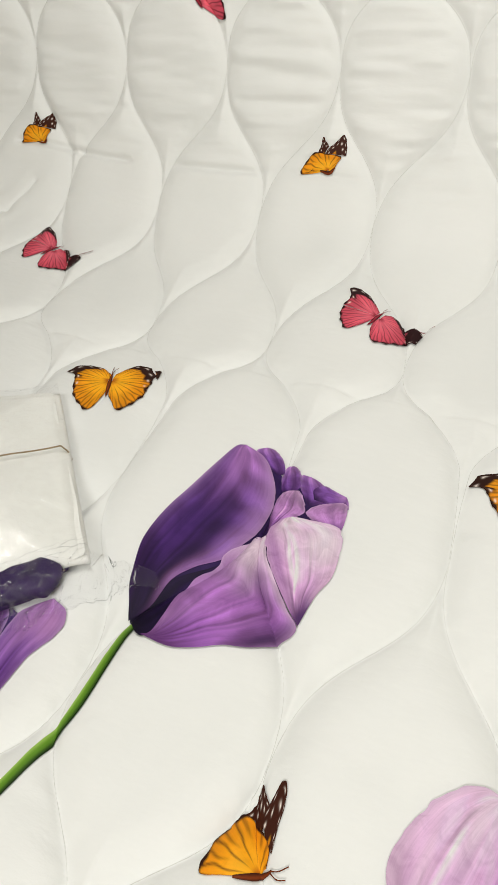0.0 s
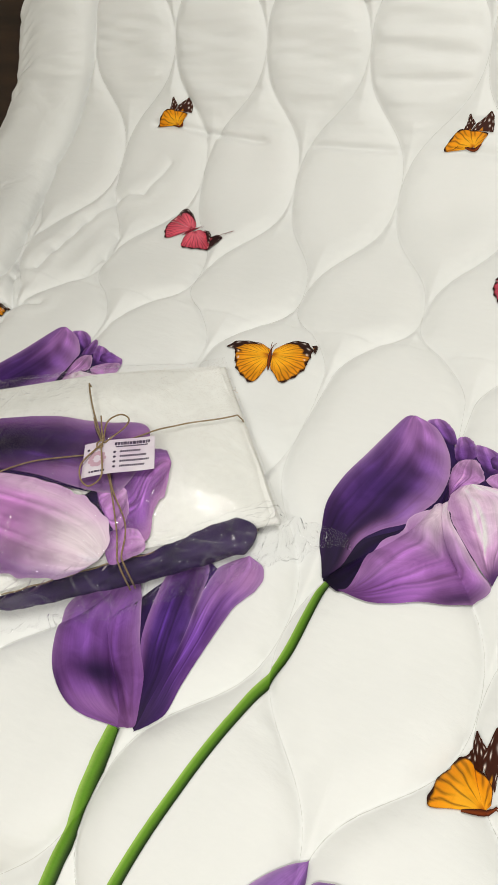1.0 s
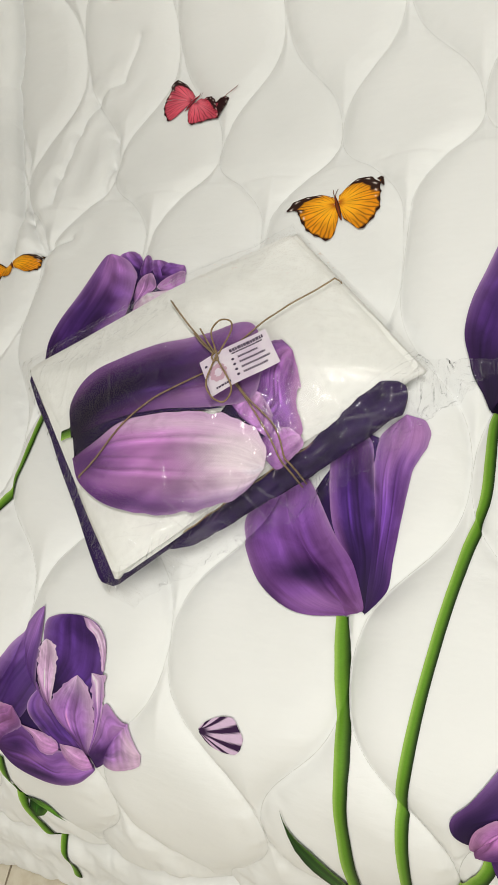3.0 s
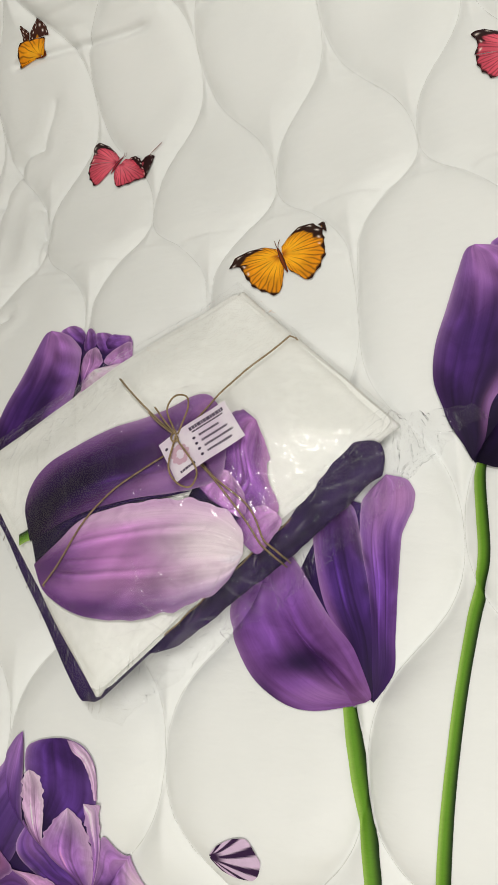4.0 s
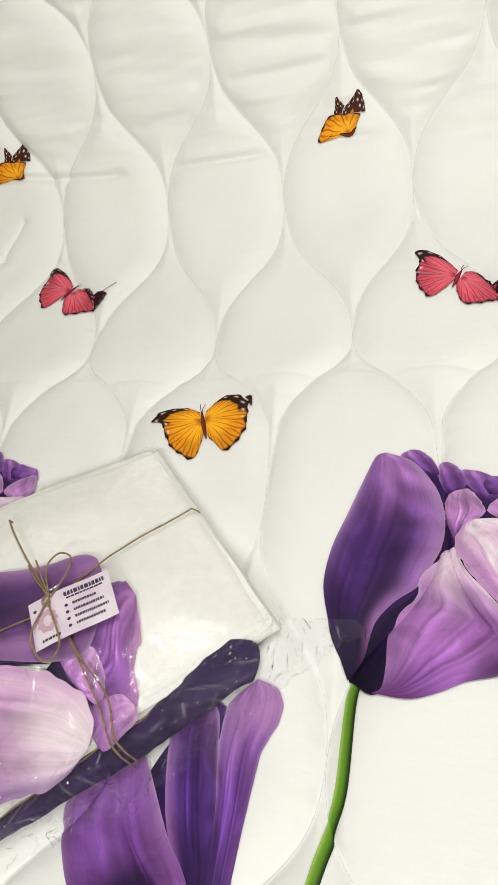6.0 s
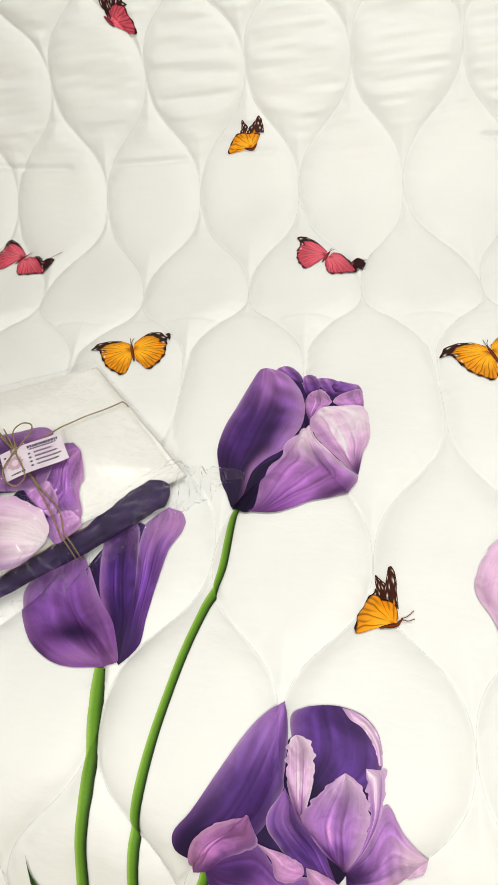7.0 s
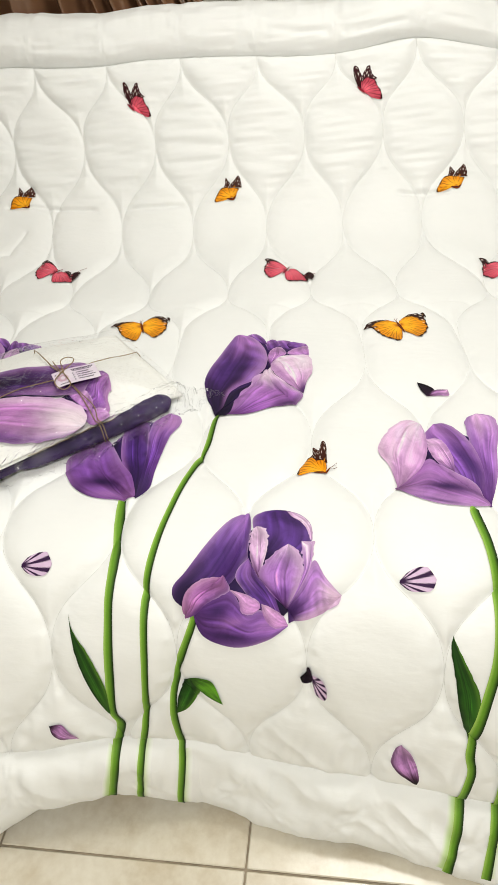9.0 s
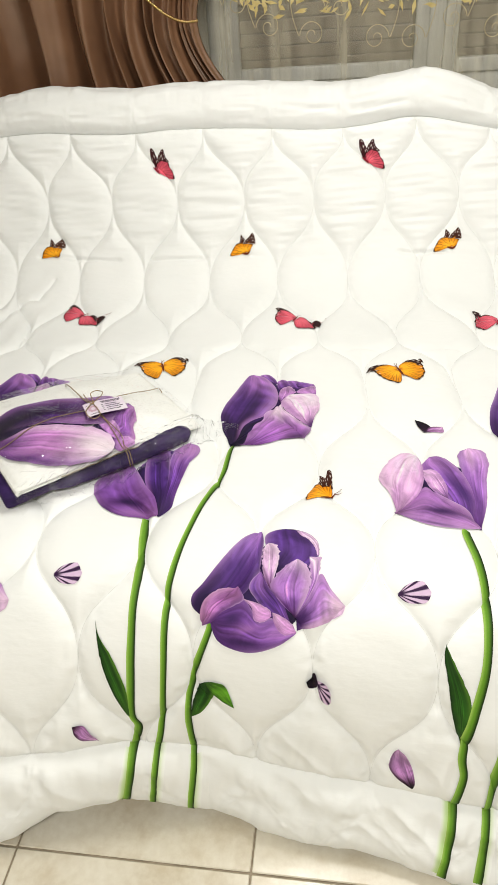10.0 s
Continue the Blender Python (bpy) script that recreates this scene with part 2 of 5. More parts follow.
def quilted(x, p):
    """How high the upper cloth stands over the middle layer."""
    near = np.full(x.shape, 9.0)
    for k in range(-12, 19):
        line = seam_line(k, p)
        slope = (seam_line(k, p + .004) - line) / .004
        near = np.minimum(near, np.abs(x - line) / np.sqrt(1 + slope ** 2))
    inner = np.minimum(np.abs(p - TOP_SEAM), np.abs(p - low_seam(x)))
    upper = p > 1.16
    ls = np.where(upper, np.abs(x - left_seam(p)) * .85, 9)
    field = (p < TOP_SEAM) & (p > low_seam(x)) & ~(upper & (x < left_seam(p)))
    gather = lattice_noise(x * 60, p * 60, 3)
    wav = .003 * lattice_noise(x * 22, p * 22, 5)
    d = np.minimum(np.minimum(near, inner), ls)
    h = pillow(np.maximum(d + wav * .15, 0), .062, .0165)
    rim = np.minimum(np.maximum(p - hem((x + 1.25) / 2.87), 0), np.maximum(x - left_edge(p), 0))
    edge = np.minimum(np.minimum(inner, ls), rim)
    roll = pillow(edge, .075, .036)
    h = np.where(field, h, roll)
    h -= .017 * np.exp(-ls / .0045) + .007 * np.exp(-inner / .004)
    # gathers that run out of the stitches, and the long drag creases of the upright parts
    h += (.0020 + .0016 * smooth(.55, .4, p)) * gather * np.exp(-d / .020) * smooth(0, .006, d)
    up = smooth(1.78, 1.95, p)
    drag = lattice_noise(x * 7 + 3 * p, p * 44 + 2.5 * x, 8) + .6 * lattice_noise(x * 13, p * 85 - 4 * x, 9)
    h += up * .0042 * drag * smooth(0, .03, d)
    fold = np.exp(-((p - 1.875 - .012 * lattice_noise(x * 5, 0 * x, 12)) / .007) ** 2) * smooth(-.1, .35, lattice_noise(x * 7.5, 0 * x + 2, 13))
    h -= .010 * fold * field
    h += (1 - up) * .0018 * lattice_noise(x * 12 + 8 * p, p * 12 - 5 * x, 11) * smooth(0, .03, d)
    for line, deep in CREASES:
        for (xa, pa), (xb, pb) in zip(line, line[1:]):
            t = np.clip(((x - xa) * (xb - xa) + (p - pa) * (pb - pa)) / ((xb - xa) ** 2 + (pb - pa) ** 2), 0, 1)
            r = np.hypot(x - xa - t * (xb - xa), p - pa - t * (pb - pa))
            h -= 1.25 * deep * np.exp(-r / .0052) - deep * .22 * np.exp(-((r - .03) / .014) ** 2)
    low = smooth(.34, .22, p)
    h += low * .0060 * (lattice_noise(x * 26 + p * 10, p * 4, 14) + .5 * lattice_noise(x * 64 - p * 10, p * 16, 15)) * smooth(0, .03, d)
    slant = 1 - 2.4 * np.abs(lattice_noise(x * 17 + p * 20, p * 6 - x * 4, 16))
    h += low * .0036 * slant * smooth(-.2, .5, lattice_noise(x * 5, p * 5, 18)) * smooth(0, .02, d)
    crest = smooth(TOP_SEAM, TOP_SEAM + .02, p)
    h += crest * .0018 * (lattice_noise(x * 24 + p * 6, p * 7, 26) + .5 * lattice_noise(x * 60, p * 18, 27)) * smooth(0, .02, d)
    return h


def form(x, p):
    b = base(x, p)
    sag = .006 * lattice_noise(x * 3.1, p * 3.1, 21) + .004 * lattice_noise(x * 7, p * 7, 22)
    b[..., 2] += sag * smooth(.5, .7, p)
    crest = smooth(2.1, 2.4, p)
    b[..., 2] += crest * (-.03 + .020 * lattice_noise(x * 3.3 + .4, 0 * x, 23) - .05 * smooth(.75, 1.05, x))
    b[..., 1] += crest * .012 * lattice_noise(x * 4.1, 0 * x + 5, 24)
    hang = smooth(.5, .1, p)
    b[..., 1] += hang * .010 * lattice_noise(x * 6, p * 3, 25)
    # the outer edge on the far side sinks beside the seat
    out = smooth(.16, .0, x - left_edge(p))
    b[..., 2] -= out * .07
    return b


COLS, ROWSN = 900, 920
_a = np.linspace(0, 1, COLS)[None, :]
_p = hem(_a) + (ARC[-1] - .005 - hem(_a)) * np.linspace(0, 1, ROWSN)[:, None]
_x = left_edge(_p) * (1 - _a) + 1.62 * _a
_x, _p = np.broadcast_arrays(_x, _p)
MID = form(_x.copy(), _p.copy())
NORMAL = np.cross(np.gradient(MID, axis=1), np.gradient(MID, axis=0))
NORMAL /= np.linalg.norm(NORMAL, axis=-1)[..., None]
QUILT = MID + NORMAL * (quilted(_x, _p) - .0145)[..., None]
QUILT[..., 2] = np.maximum(QUILT[..., 2], FLOOR + .004)
QNORM = np.cross(np.gradient(QUILT, axis=1), np.gradient(QUILT, axis=0))
QNORM /= np.linalg.norm(QNORM, axis=-1)[..., None]


def on_quilt(x, p, lift):
    """Places on the quilt's upper cloth, lifted by some metres."""
    a = (x - left_edge(p)) / (1.62 - left_edge(p))
    c = np.clip(a * (COLS - 1), 0, COLS - 1.001)
    r = np.clip((p - hem(a)) / (ARC[-1] - .005 - hem(a)) * (ROWSN - 1), 0, ROWSN - 1.001)
    i, j = r.astype(int), c.astype(int)
    u, v = (r - i)[..., None], (c - j)[..., None]
    f = lambda g: (g[i, j] * (1 - v) + g[i, j + 1] * v) * (1 - u) + (g[i + 1, j] * (1 - v) + g[i + 1, j + 1] * v) * u
    return f(QUILT) + f(QNORM) * lift


# ---- room ----
def room():
    plaster = mottled("painted_plaster", (.60, .57, .50), (.66, .63, .56), 3, .85, .15, .003).mat
    ceil = mottled("ceiling_paint", (.74, .74, .72), (.80, .80, .78), 2, .9, .1, .002).mat
    x0, x1, y0, y1, z1 = -2.1, 2.9, -2.4, 2.35, 2.12
    w = .12
    wx0, wx1, wz0, wz1 = 0.0, 1.75, .40, 1.55
    spec = {"wall_west": [((x0 - w, y0 - w, FLOOR), (x0, y1 + w, z1))], "wall_east": [((x1, y0 - w, FLOOR), (x1 + w, y1 + w, z1))],
            "wall_south": [((x0, y0 - w, FLOOR), (x1, y0, z1))],
            "wall_north": [((x0, y1, FLOOR), (wx0, y1 + w, z1)), ((wx1, y1, FLOOR), (x1, y1 + w, z1)), ((wx0, y1, FLOOR), (wx1, y1 + w, wz0)), ((wx0, y1, wz1), (wx1, y1 + w, z1))]}
    for name, boxes in spec.items():
        bm = bmesh.new()
        for lo, hi in boxes:
            box(bm, lo, hi)
        tagged(part(name, bm, plaster, smooth=False), "plain beige painted plaster wall of the room", "wall", kind="structure")
    tagged(part("ceiling", boxed((x0, y0, z1), (x1, y1, z1 + .1)), ceil, smooth=False), "plain white painted ceiling of the room", "ceiling", kind="structure")
    # floor: screed with separate tiles
    grout = mottled("grout", (.22, .18, .12), (.34, .28, .20), 30, .9, .3, .002).mat
    floor = tagged(part("floor", boxed((x0, y0, FLOOR - .1), (x1, y1, FLOOR - .004)), grout, smooth=False), "cream glazed ceramic tile floor with brown joints", "floor", kind="structure")
    t = Nodes("cream_glazed_tile", .22)
    v = t.coords("Object")
    info = t.tree.nodes.new("ShaderNodeObjectInfo")
    shift = t.add("ShaderNodeVectorMath")
    t.link(v, shift.inputs[0])
    t.link(info.outputs["Random"], shift.inputs[1])
    s = t.tree.nodes.new("ShaderNodeVectorMath")
    s.operation = "SCALE"
    t.link(shift.outputs[0], s.inputs[0])
    s.inputs["Scale"].default_value = 1.0
    veins = t.noise(s.outputs[0], 7, 8, .68)
    t.colour(t.mix("MULTIPLY", .5, t.ramp(veins, [(.35, (.56, .49, .37)), (.52, (.67, .62, .51)), (.7, (.72, .68, .58))]), t.ramp(t.noise(v, 60, 4), [(.3, (.85, .82, .78)), (.7, (1, 1, 1))])))
    t.bump(veins, .05, .001)
    bm = boxed((0, 0, -.004), (.4862, .4862, 0), .002, 1)
    me = bpy.data.meshes.new("tile")
    bm.to_mesh(me)
    bm.free()
    me.materials.append(t.mat)
    for i in range(-4, 6):
        for j in range(-6, 5):
            px, py = -.0865 + .49 * i, -.112 + .49 * j
            if px < x0 - .05 or px > x1 - .4 or py < y0 - .48 or py > y1 - .3:
                continue
            ob = new("tile", me)
            ob.location = (px, py, FLOOR)
            ob.parent = floor


def window():
    pvc = mottled("white_window_plastic", (.66, .66, .62), (.74, .74, .70), 6, .35, .05, .001).mat
    glass = Nodes("pane_glass", .02).set(Transmission_Weight=1.0, IOR=1.45).mat
    slat = mottled("roller_shutter_slat", (.20, .165, .115), (.27, .225, .16), 9, .5, .1, .001).mat
    y = 2.37
    x0, x1, z0, z1 = 0.0, 1.75, .40, 1.55
    win = tagged(thing("window_1", (.875, y, z0), "white plastic framed window with closed brown shutter behind", "window"), kind="structure")
    bm = bmesh.new()
    for lo, hi in (((x0, y, z0), (x0 + .07, y + .06, z1)), ((x1 - .07, y, z0), (x1, y + .06, z1)), ((x0 + .07, y, z0), (x1 - .07, y + .06, z0 + .07)), ((x0 + .07, y, z1 - .07), (x1 - .07, y + .06, z1)), ((.846, y, z0 + .07), (.906, y + .06, z1 - .07))):
        box(bm, lo, hi, .006)
    part("window_frame", bm, pvc, win)
    for a, b in ((x0 + .07, .846), (.906, x1 - .07)):
        bm = bmesh.new()
        for lo, hi in (((a, y - .012, z0 + .07), (a + .05, y + .03, z1 - .07)), ((b - .05, y - .012, z0 + .07), (b, y + .03, z1 - .07)), ((a + .05, y - .012, z0 + .07), (b - .05, y + .03, z0 + .12)), ((a + .05, y - .012, z1 - .12), (b - .05, y + .03, z1 - .07))):
            box(bm, lo, hi, .005)
        sash = part("sash", bm, pvc, win)
        pane = part("pane", boxed((a + .045, y + .008, z0 + .115), (b - .045, y + .014, z1 - .115)), glass, sash, smooth=False)
        pane.visible_shadow = False
    part("window_sill", boxed((x0 - .05, y - .09, z0 - .035), (x1 + .05, y + .06, z0), .008), pvc, win)
    me = bpy.data.meshes.new("slat")
    bm = boxed((x0, 0, 0), (x1, .012, .046), .005)
    bm.to_mesh(me)
    bm.free()
    me.materials.append(slat)
    for i in range(25):
        ob = new("slat", me)
        ob.parent = win
        ob.matrix_parent_inverse = win.matrix_basis.inverted()
        ob.location = (0, y + .09, z0 + .047 * i)


def curtains():
    satin = Nodes("brown_satin", .24)
    v = satin.coords("Object", (60, 60, 2))
    satin.colour(satin.ramp(satin.noise(satin.coords(), 4, 3), [(.3, (.17, .082, .043)), (.7, (.25, .130, .072))]))
    satin.bump(satin.noise(v, 3, 3), .08, .001)
    satin.set(Specular_IOR_Level=.9)
    y0 = 1.99
    z = np.linspace(FLOOR + .01, 1.95, 90)[:, None]
    a = np.linspace(0, 1, 260)[None, :]
    tie = .73
    pinch = np.exp(-((z - tie) / .34) ** 2)
    right = .36 - .322 * pinch
    left = -.98 + .05 * pinch
    turn = 2 * np.pi * (4.3 * a + 6.8 * a ** 4)
    fold = (1.25 - .75 * a ** 2) * np.sin(turn + .9 * np.sin(z * 1.7)) + .30 * np.sin(2.3 * turn + 2 + z)
    x = left + (right - left) * a ** (1 - .25 * pinch) + .012 * np.sin(a * 40 + z * 5)
    y = y0 + (.085 - .040 * pinch) * fold + .02 * np.sin(a * 5 + z * 2)
    cur = thing("curtain", (-.3, y0, FLOOR), "heavy brown satin curtain gathered by a gold bead tieback", "curtain")
    cloth = part("drape", grid_mesh("drape", np.stack(np.broadcast_arrays(x, y, z), -1)), satin.mat, cur)
    mod = cloth.modifiers.new("cloth", "SOLIDIFY")
    mod.thickness = .002
    gold = mottled("gilt_beads", (.55, .36, .12), (.75, .55, .24), 40, .25, .1, .0005, 1.0).mat
    u = np.linspace(0, 1, 34)
    bead = bmesh.new()
    for i in u:
        c = Vector((-.13 + .185 * i, y0 - .095 - .015 * math.sin(i * 3.1), .825 - .095 * math.sin(i * 1.75)))
        bmesh.ops.create_icosphere(bead, subdivisions=1, radius=.0055, matrix=Matrix.Translation(c))
    part("tieback", bead, gold, cur, "string of small gold beads")

    tulle = Nodes("cream_tulle", .7)
    trans = tulle.tree.nodes.new("ShaderNodeBsdfTransparent")
    mixer = tulle.tree.nodes.new("ShaderNodeMixShader")
    weave = tulle.ramp(tulle.noise(tulle.coords("Object", (1, 1, .08)), 16, 3), [(.35, (.07, .07, .07)), (.68, (.40, .40, .40))])
    tulle.link(weave, mixer.inputs[0])
    tulle.set(Base_Color=(.80, .74, .56, 1))
    tulle.link(trans.outputs[0], mixer.inputs[1])
    tulle.link(tulle.bsdf.outputs[0], mixer.inputs[2])
    tulle.link(mixer.outputs[0], tulle.tree.nodes["Material Output"].inputs[0])
    a = np.linspace(0, 1, 300)[None, :]
    x = .0 + 1.75 * a + 0 * z
    y = 2.14 + .022 * np.sin(a * 2 * np.pi * 17 + .6 * np.sin(z * 3)) + .012 * np.sin(a * 61 + z)
    sheer = thing("sheer_curtain", (.8, 2.14, FLOOR), "cream tulle sheer curtain with embroidered scrolls", "curtain")
    part("tulle", grid_mesh("tulle", np.stack(np.broadcast_arrays(x, y, z), -1)), tulle.mat, sheer)
    thread = mottled("gold_embroidery", (.50, .42, .24), (.62, .54, .34), 60, .5, .2, .0005).mat
    rs = random.Random(4)
    leaf = mottled("yellow_embroidery", (.58, .44, .14), (.72, .60, .28), 60, .6, .2, .0005).mat
    bm = bmesh.new()
    for i in range(420):
        c = Vector((rs.uniform(.12, 1.6), 2.108 + rs.uniform(-.004, .004), .70 + .16 * rs.random() ** .6))
        w, l, turn = rs.uniform(.004, .008), rs.uniform(.012, .026), rs.uniform(0, 6.3)
        m = Matrix.Translation(c) @ Matrix.Rotation(turn, 4, "Y")
        bm.faces.new([bm.verts.new(m @ Vector(v)) for v in ((-l, 0, 0), (0, -.001, w), (l, 0, 0), (0, -.001, -w))])
    part("embroidered_leaves", bm, leaf, sheer, "yellow stitched leaf sprays")
    for i in range(13):
        cx, cz, s = .16 + .125 * i + rs.uniform(-.02, .02), rs.uniform(.60, .78), rs.choice((-1, 1))
        w = np.linspace(0, 1, 46)
        r = .045 * (1 - w * .85)
        ang = w * 9.5
        line = np.stack([cx + s * r * np.cos(ang), 2.105 + 0 * w, cz + r * np.sin(ang)], -1)
        tail = np.stack([cx + s * (.045 + .03 * np.sin(w * 3)), 2.105 + 0 * w, cz + .22 * (1 - w)], -1)
        part("scroll", tube("scroll", np.vstack([tail[::3], line]), .0014, 5), thread, sheer)


def sofa():
    wood = mottled("dark_stained_wood", (.018, .009, .005), (.045, .022, .012), 5, .35, .15, .001, stretch=(1, 6, 6)).mat
    fabric = mottled("brown_upholstery", (.06, .035, .02), (.09, .055, .032), 30, .8, .3, .001).mat
    so = thing("sofa_bed", (.3, .9, FLOOR), "dark brown sofa bed hidden under the spread quilt", "sofa")
    x0, x1 = -1.30, 1.66
    part("base", boxed((x0, .20, FLOOR), (x1, 1.72, -.30), .012), wood, so)
    part("seat", boxed((x0 + .02, .20, -.30), (x1 - .02, 1.46, -.045), .05, 3), fabric, so)
    bm = bmesh.new()
    prof = [(1.40, -.295), (1.46, .05), (1.60, .34), (1.66, .44), (1.69, .475), (1.74, .475), (1.77, .42), (1.77, -.295)]
    a = [bm.verts.new((x0, y, z)) for y, z in prof]
    b = [bm.verts.new((x1, y, z)) for y, z in prof]
    for i in range(len(prof)):
        j = (i + 1) % len(prof)
        bm.faces.new((a[i], a[j], b[j], b[i]))
    bm.faces.new(a[::-1])
    bm.faces.new(b)
    bmesh.ops.recalc_face_normals(bm, faces=bm.faces)
    part("backrest", bm, wood, so, smooth=False)


# ---- prints ----
DYES = {
    "backing": ((46, 24, 86), (58, 32, 100), (70, 42, 118), None, None, 0),
    "back": ((74, 40, 116), (128, 82, 160), (176, 128, 190), None, None, .0010),
    "inner": ((140, 86, 162), (184, 134, 190), (212, 172, 210), None, None, .0015),
    "dark": ((44, 22, 84), (58, 30, 100), (66, 36, 108), None, None, 0),
    "left": ((52, 24, 90), (92, 54, 138), (164, 114, 176), (112, 70, 152), (176, 128, 188), 0),
    "front": ((126, 72, 154), (164, 108, 178), (238, 216, 230), (184, 134, 194), None, .0008),
    "pale": ((176, 124, 184), (216, 172, 212), (240, 222, 232), (206, 160, 206), (226, 190, 218), .0015),
    "band": ((66, 34, 108), (86, 50, 136), (150, 100, 178), (160, 108, 184), None, 0),
    "right": ((86, 48, 134), (118, 72, 160), (180, 130, 190), None, (124, 76, 160), .0008),
    "cup": ((160, 106, 178), (130, 80, 162), (168, 118, 184), (134, 82, 162), (150, 98, 174), 0),
    "wing": ((92, 54, 136), (168, 118, 186), (232, 200, 224), (186, 142, 196), (222, 184, 216), .0008),
    "dome": ((60, 32, 104), (96, 58, 146), (84, 48, 130), (120, 80, 162), None, 0),
    "rim": ((206, 170, 206), (222, 192, 218), (206, 170, 206), None, None, .001),
    "long": ((58, 30, 98), (100, 62, 146), (168, 122, 190), (150, 108, 182), (84, 50, 132), 0),
    "core": ((132, 84, 160), (86, 48, 132), (150, 104, 174), None, None, 0),
    "strip": ((160, 108, 172), (214, 178, 212), (232, 206, 226), None, (238, 216, 232), .003),
    "jag": ((132, 84, 164), (168, 118, 188), (226, 198, 224), (180, 132, 194), (212, 176, 212), .003),
    "bottom": ((112, 66, 150), (122, 76, 158), (160, 110, 180), (130, 82, 164), (104, 62, 144), 0),
    "curl": ((196, 136, 186), (168, 112, 172), (178, 120, 176), (206, 152, 196), (110, 64, 140), .001),
    "curlpale": ((218, 178, 212), (200, 150, 198), (190, 136, 190), None, (170, 112, 176), .001),
    "mid": ((96, 56, 140), (132, 84, 166), (172, 122, 186), (176, 128, 190), (164, 114, 182), .0008),
    "midpale": ((150, 100, 174), (206, 162, 206), (222, 188, 218), None, (196, 150, 200), .0008),
    "palepink": ((206, 160, 204), (218, 176, 212), (230, 200, 222), (228, 196, 220), (200, 152, 202), .0015),
    "leaf": ((60, 104, 30), (44, 88, 24), (34, 70, 20), (24, 54, 14), (96, 140, 50), .001),
    "leafbright": ((60, 104, 30), (96, 150, 40), (80, 130, 40), None, (40, 80, 20), 0),
    "petal": ((52, 24, 60), (176, 128, 178), (204, 162, 200), (70, 36, 80), None, 0),
    "petaldark": ((30, 14, 40), (44, 20, 54), (56, 28, 66), None, None, 0),
    "lobe": ((120, 72, 150), (150, 98, 168), (184, 130, 186), (96, 54, 134), (196, 144, 192), .003),
    "wideright": ((128, 80, 162), (158, 108, 180), (212, 172, 210), (130, 82, 162), (180, 134, 194), .0012),
    "widebottom": ((186, 136, 192), (168, 116, 182), (186, 138, 194), (176, 126, 188), (186, 140, 196), 0),
    "packleft": ((54, 30, 88), (78, 46, 114), (150, 100, 166), (150, 104, 168), (118, 74, 146), 0),
    "frontlight": ((140, 88, 160), (196, 140, 194), (242, 228, 232), (222, 184, 216), (124, 70, 150), .0030),
}


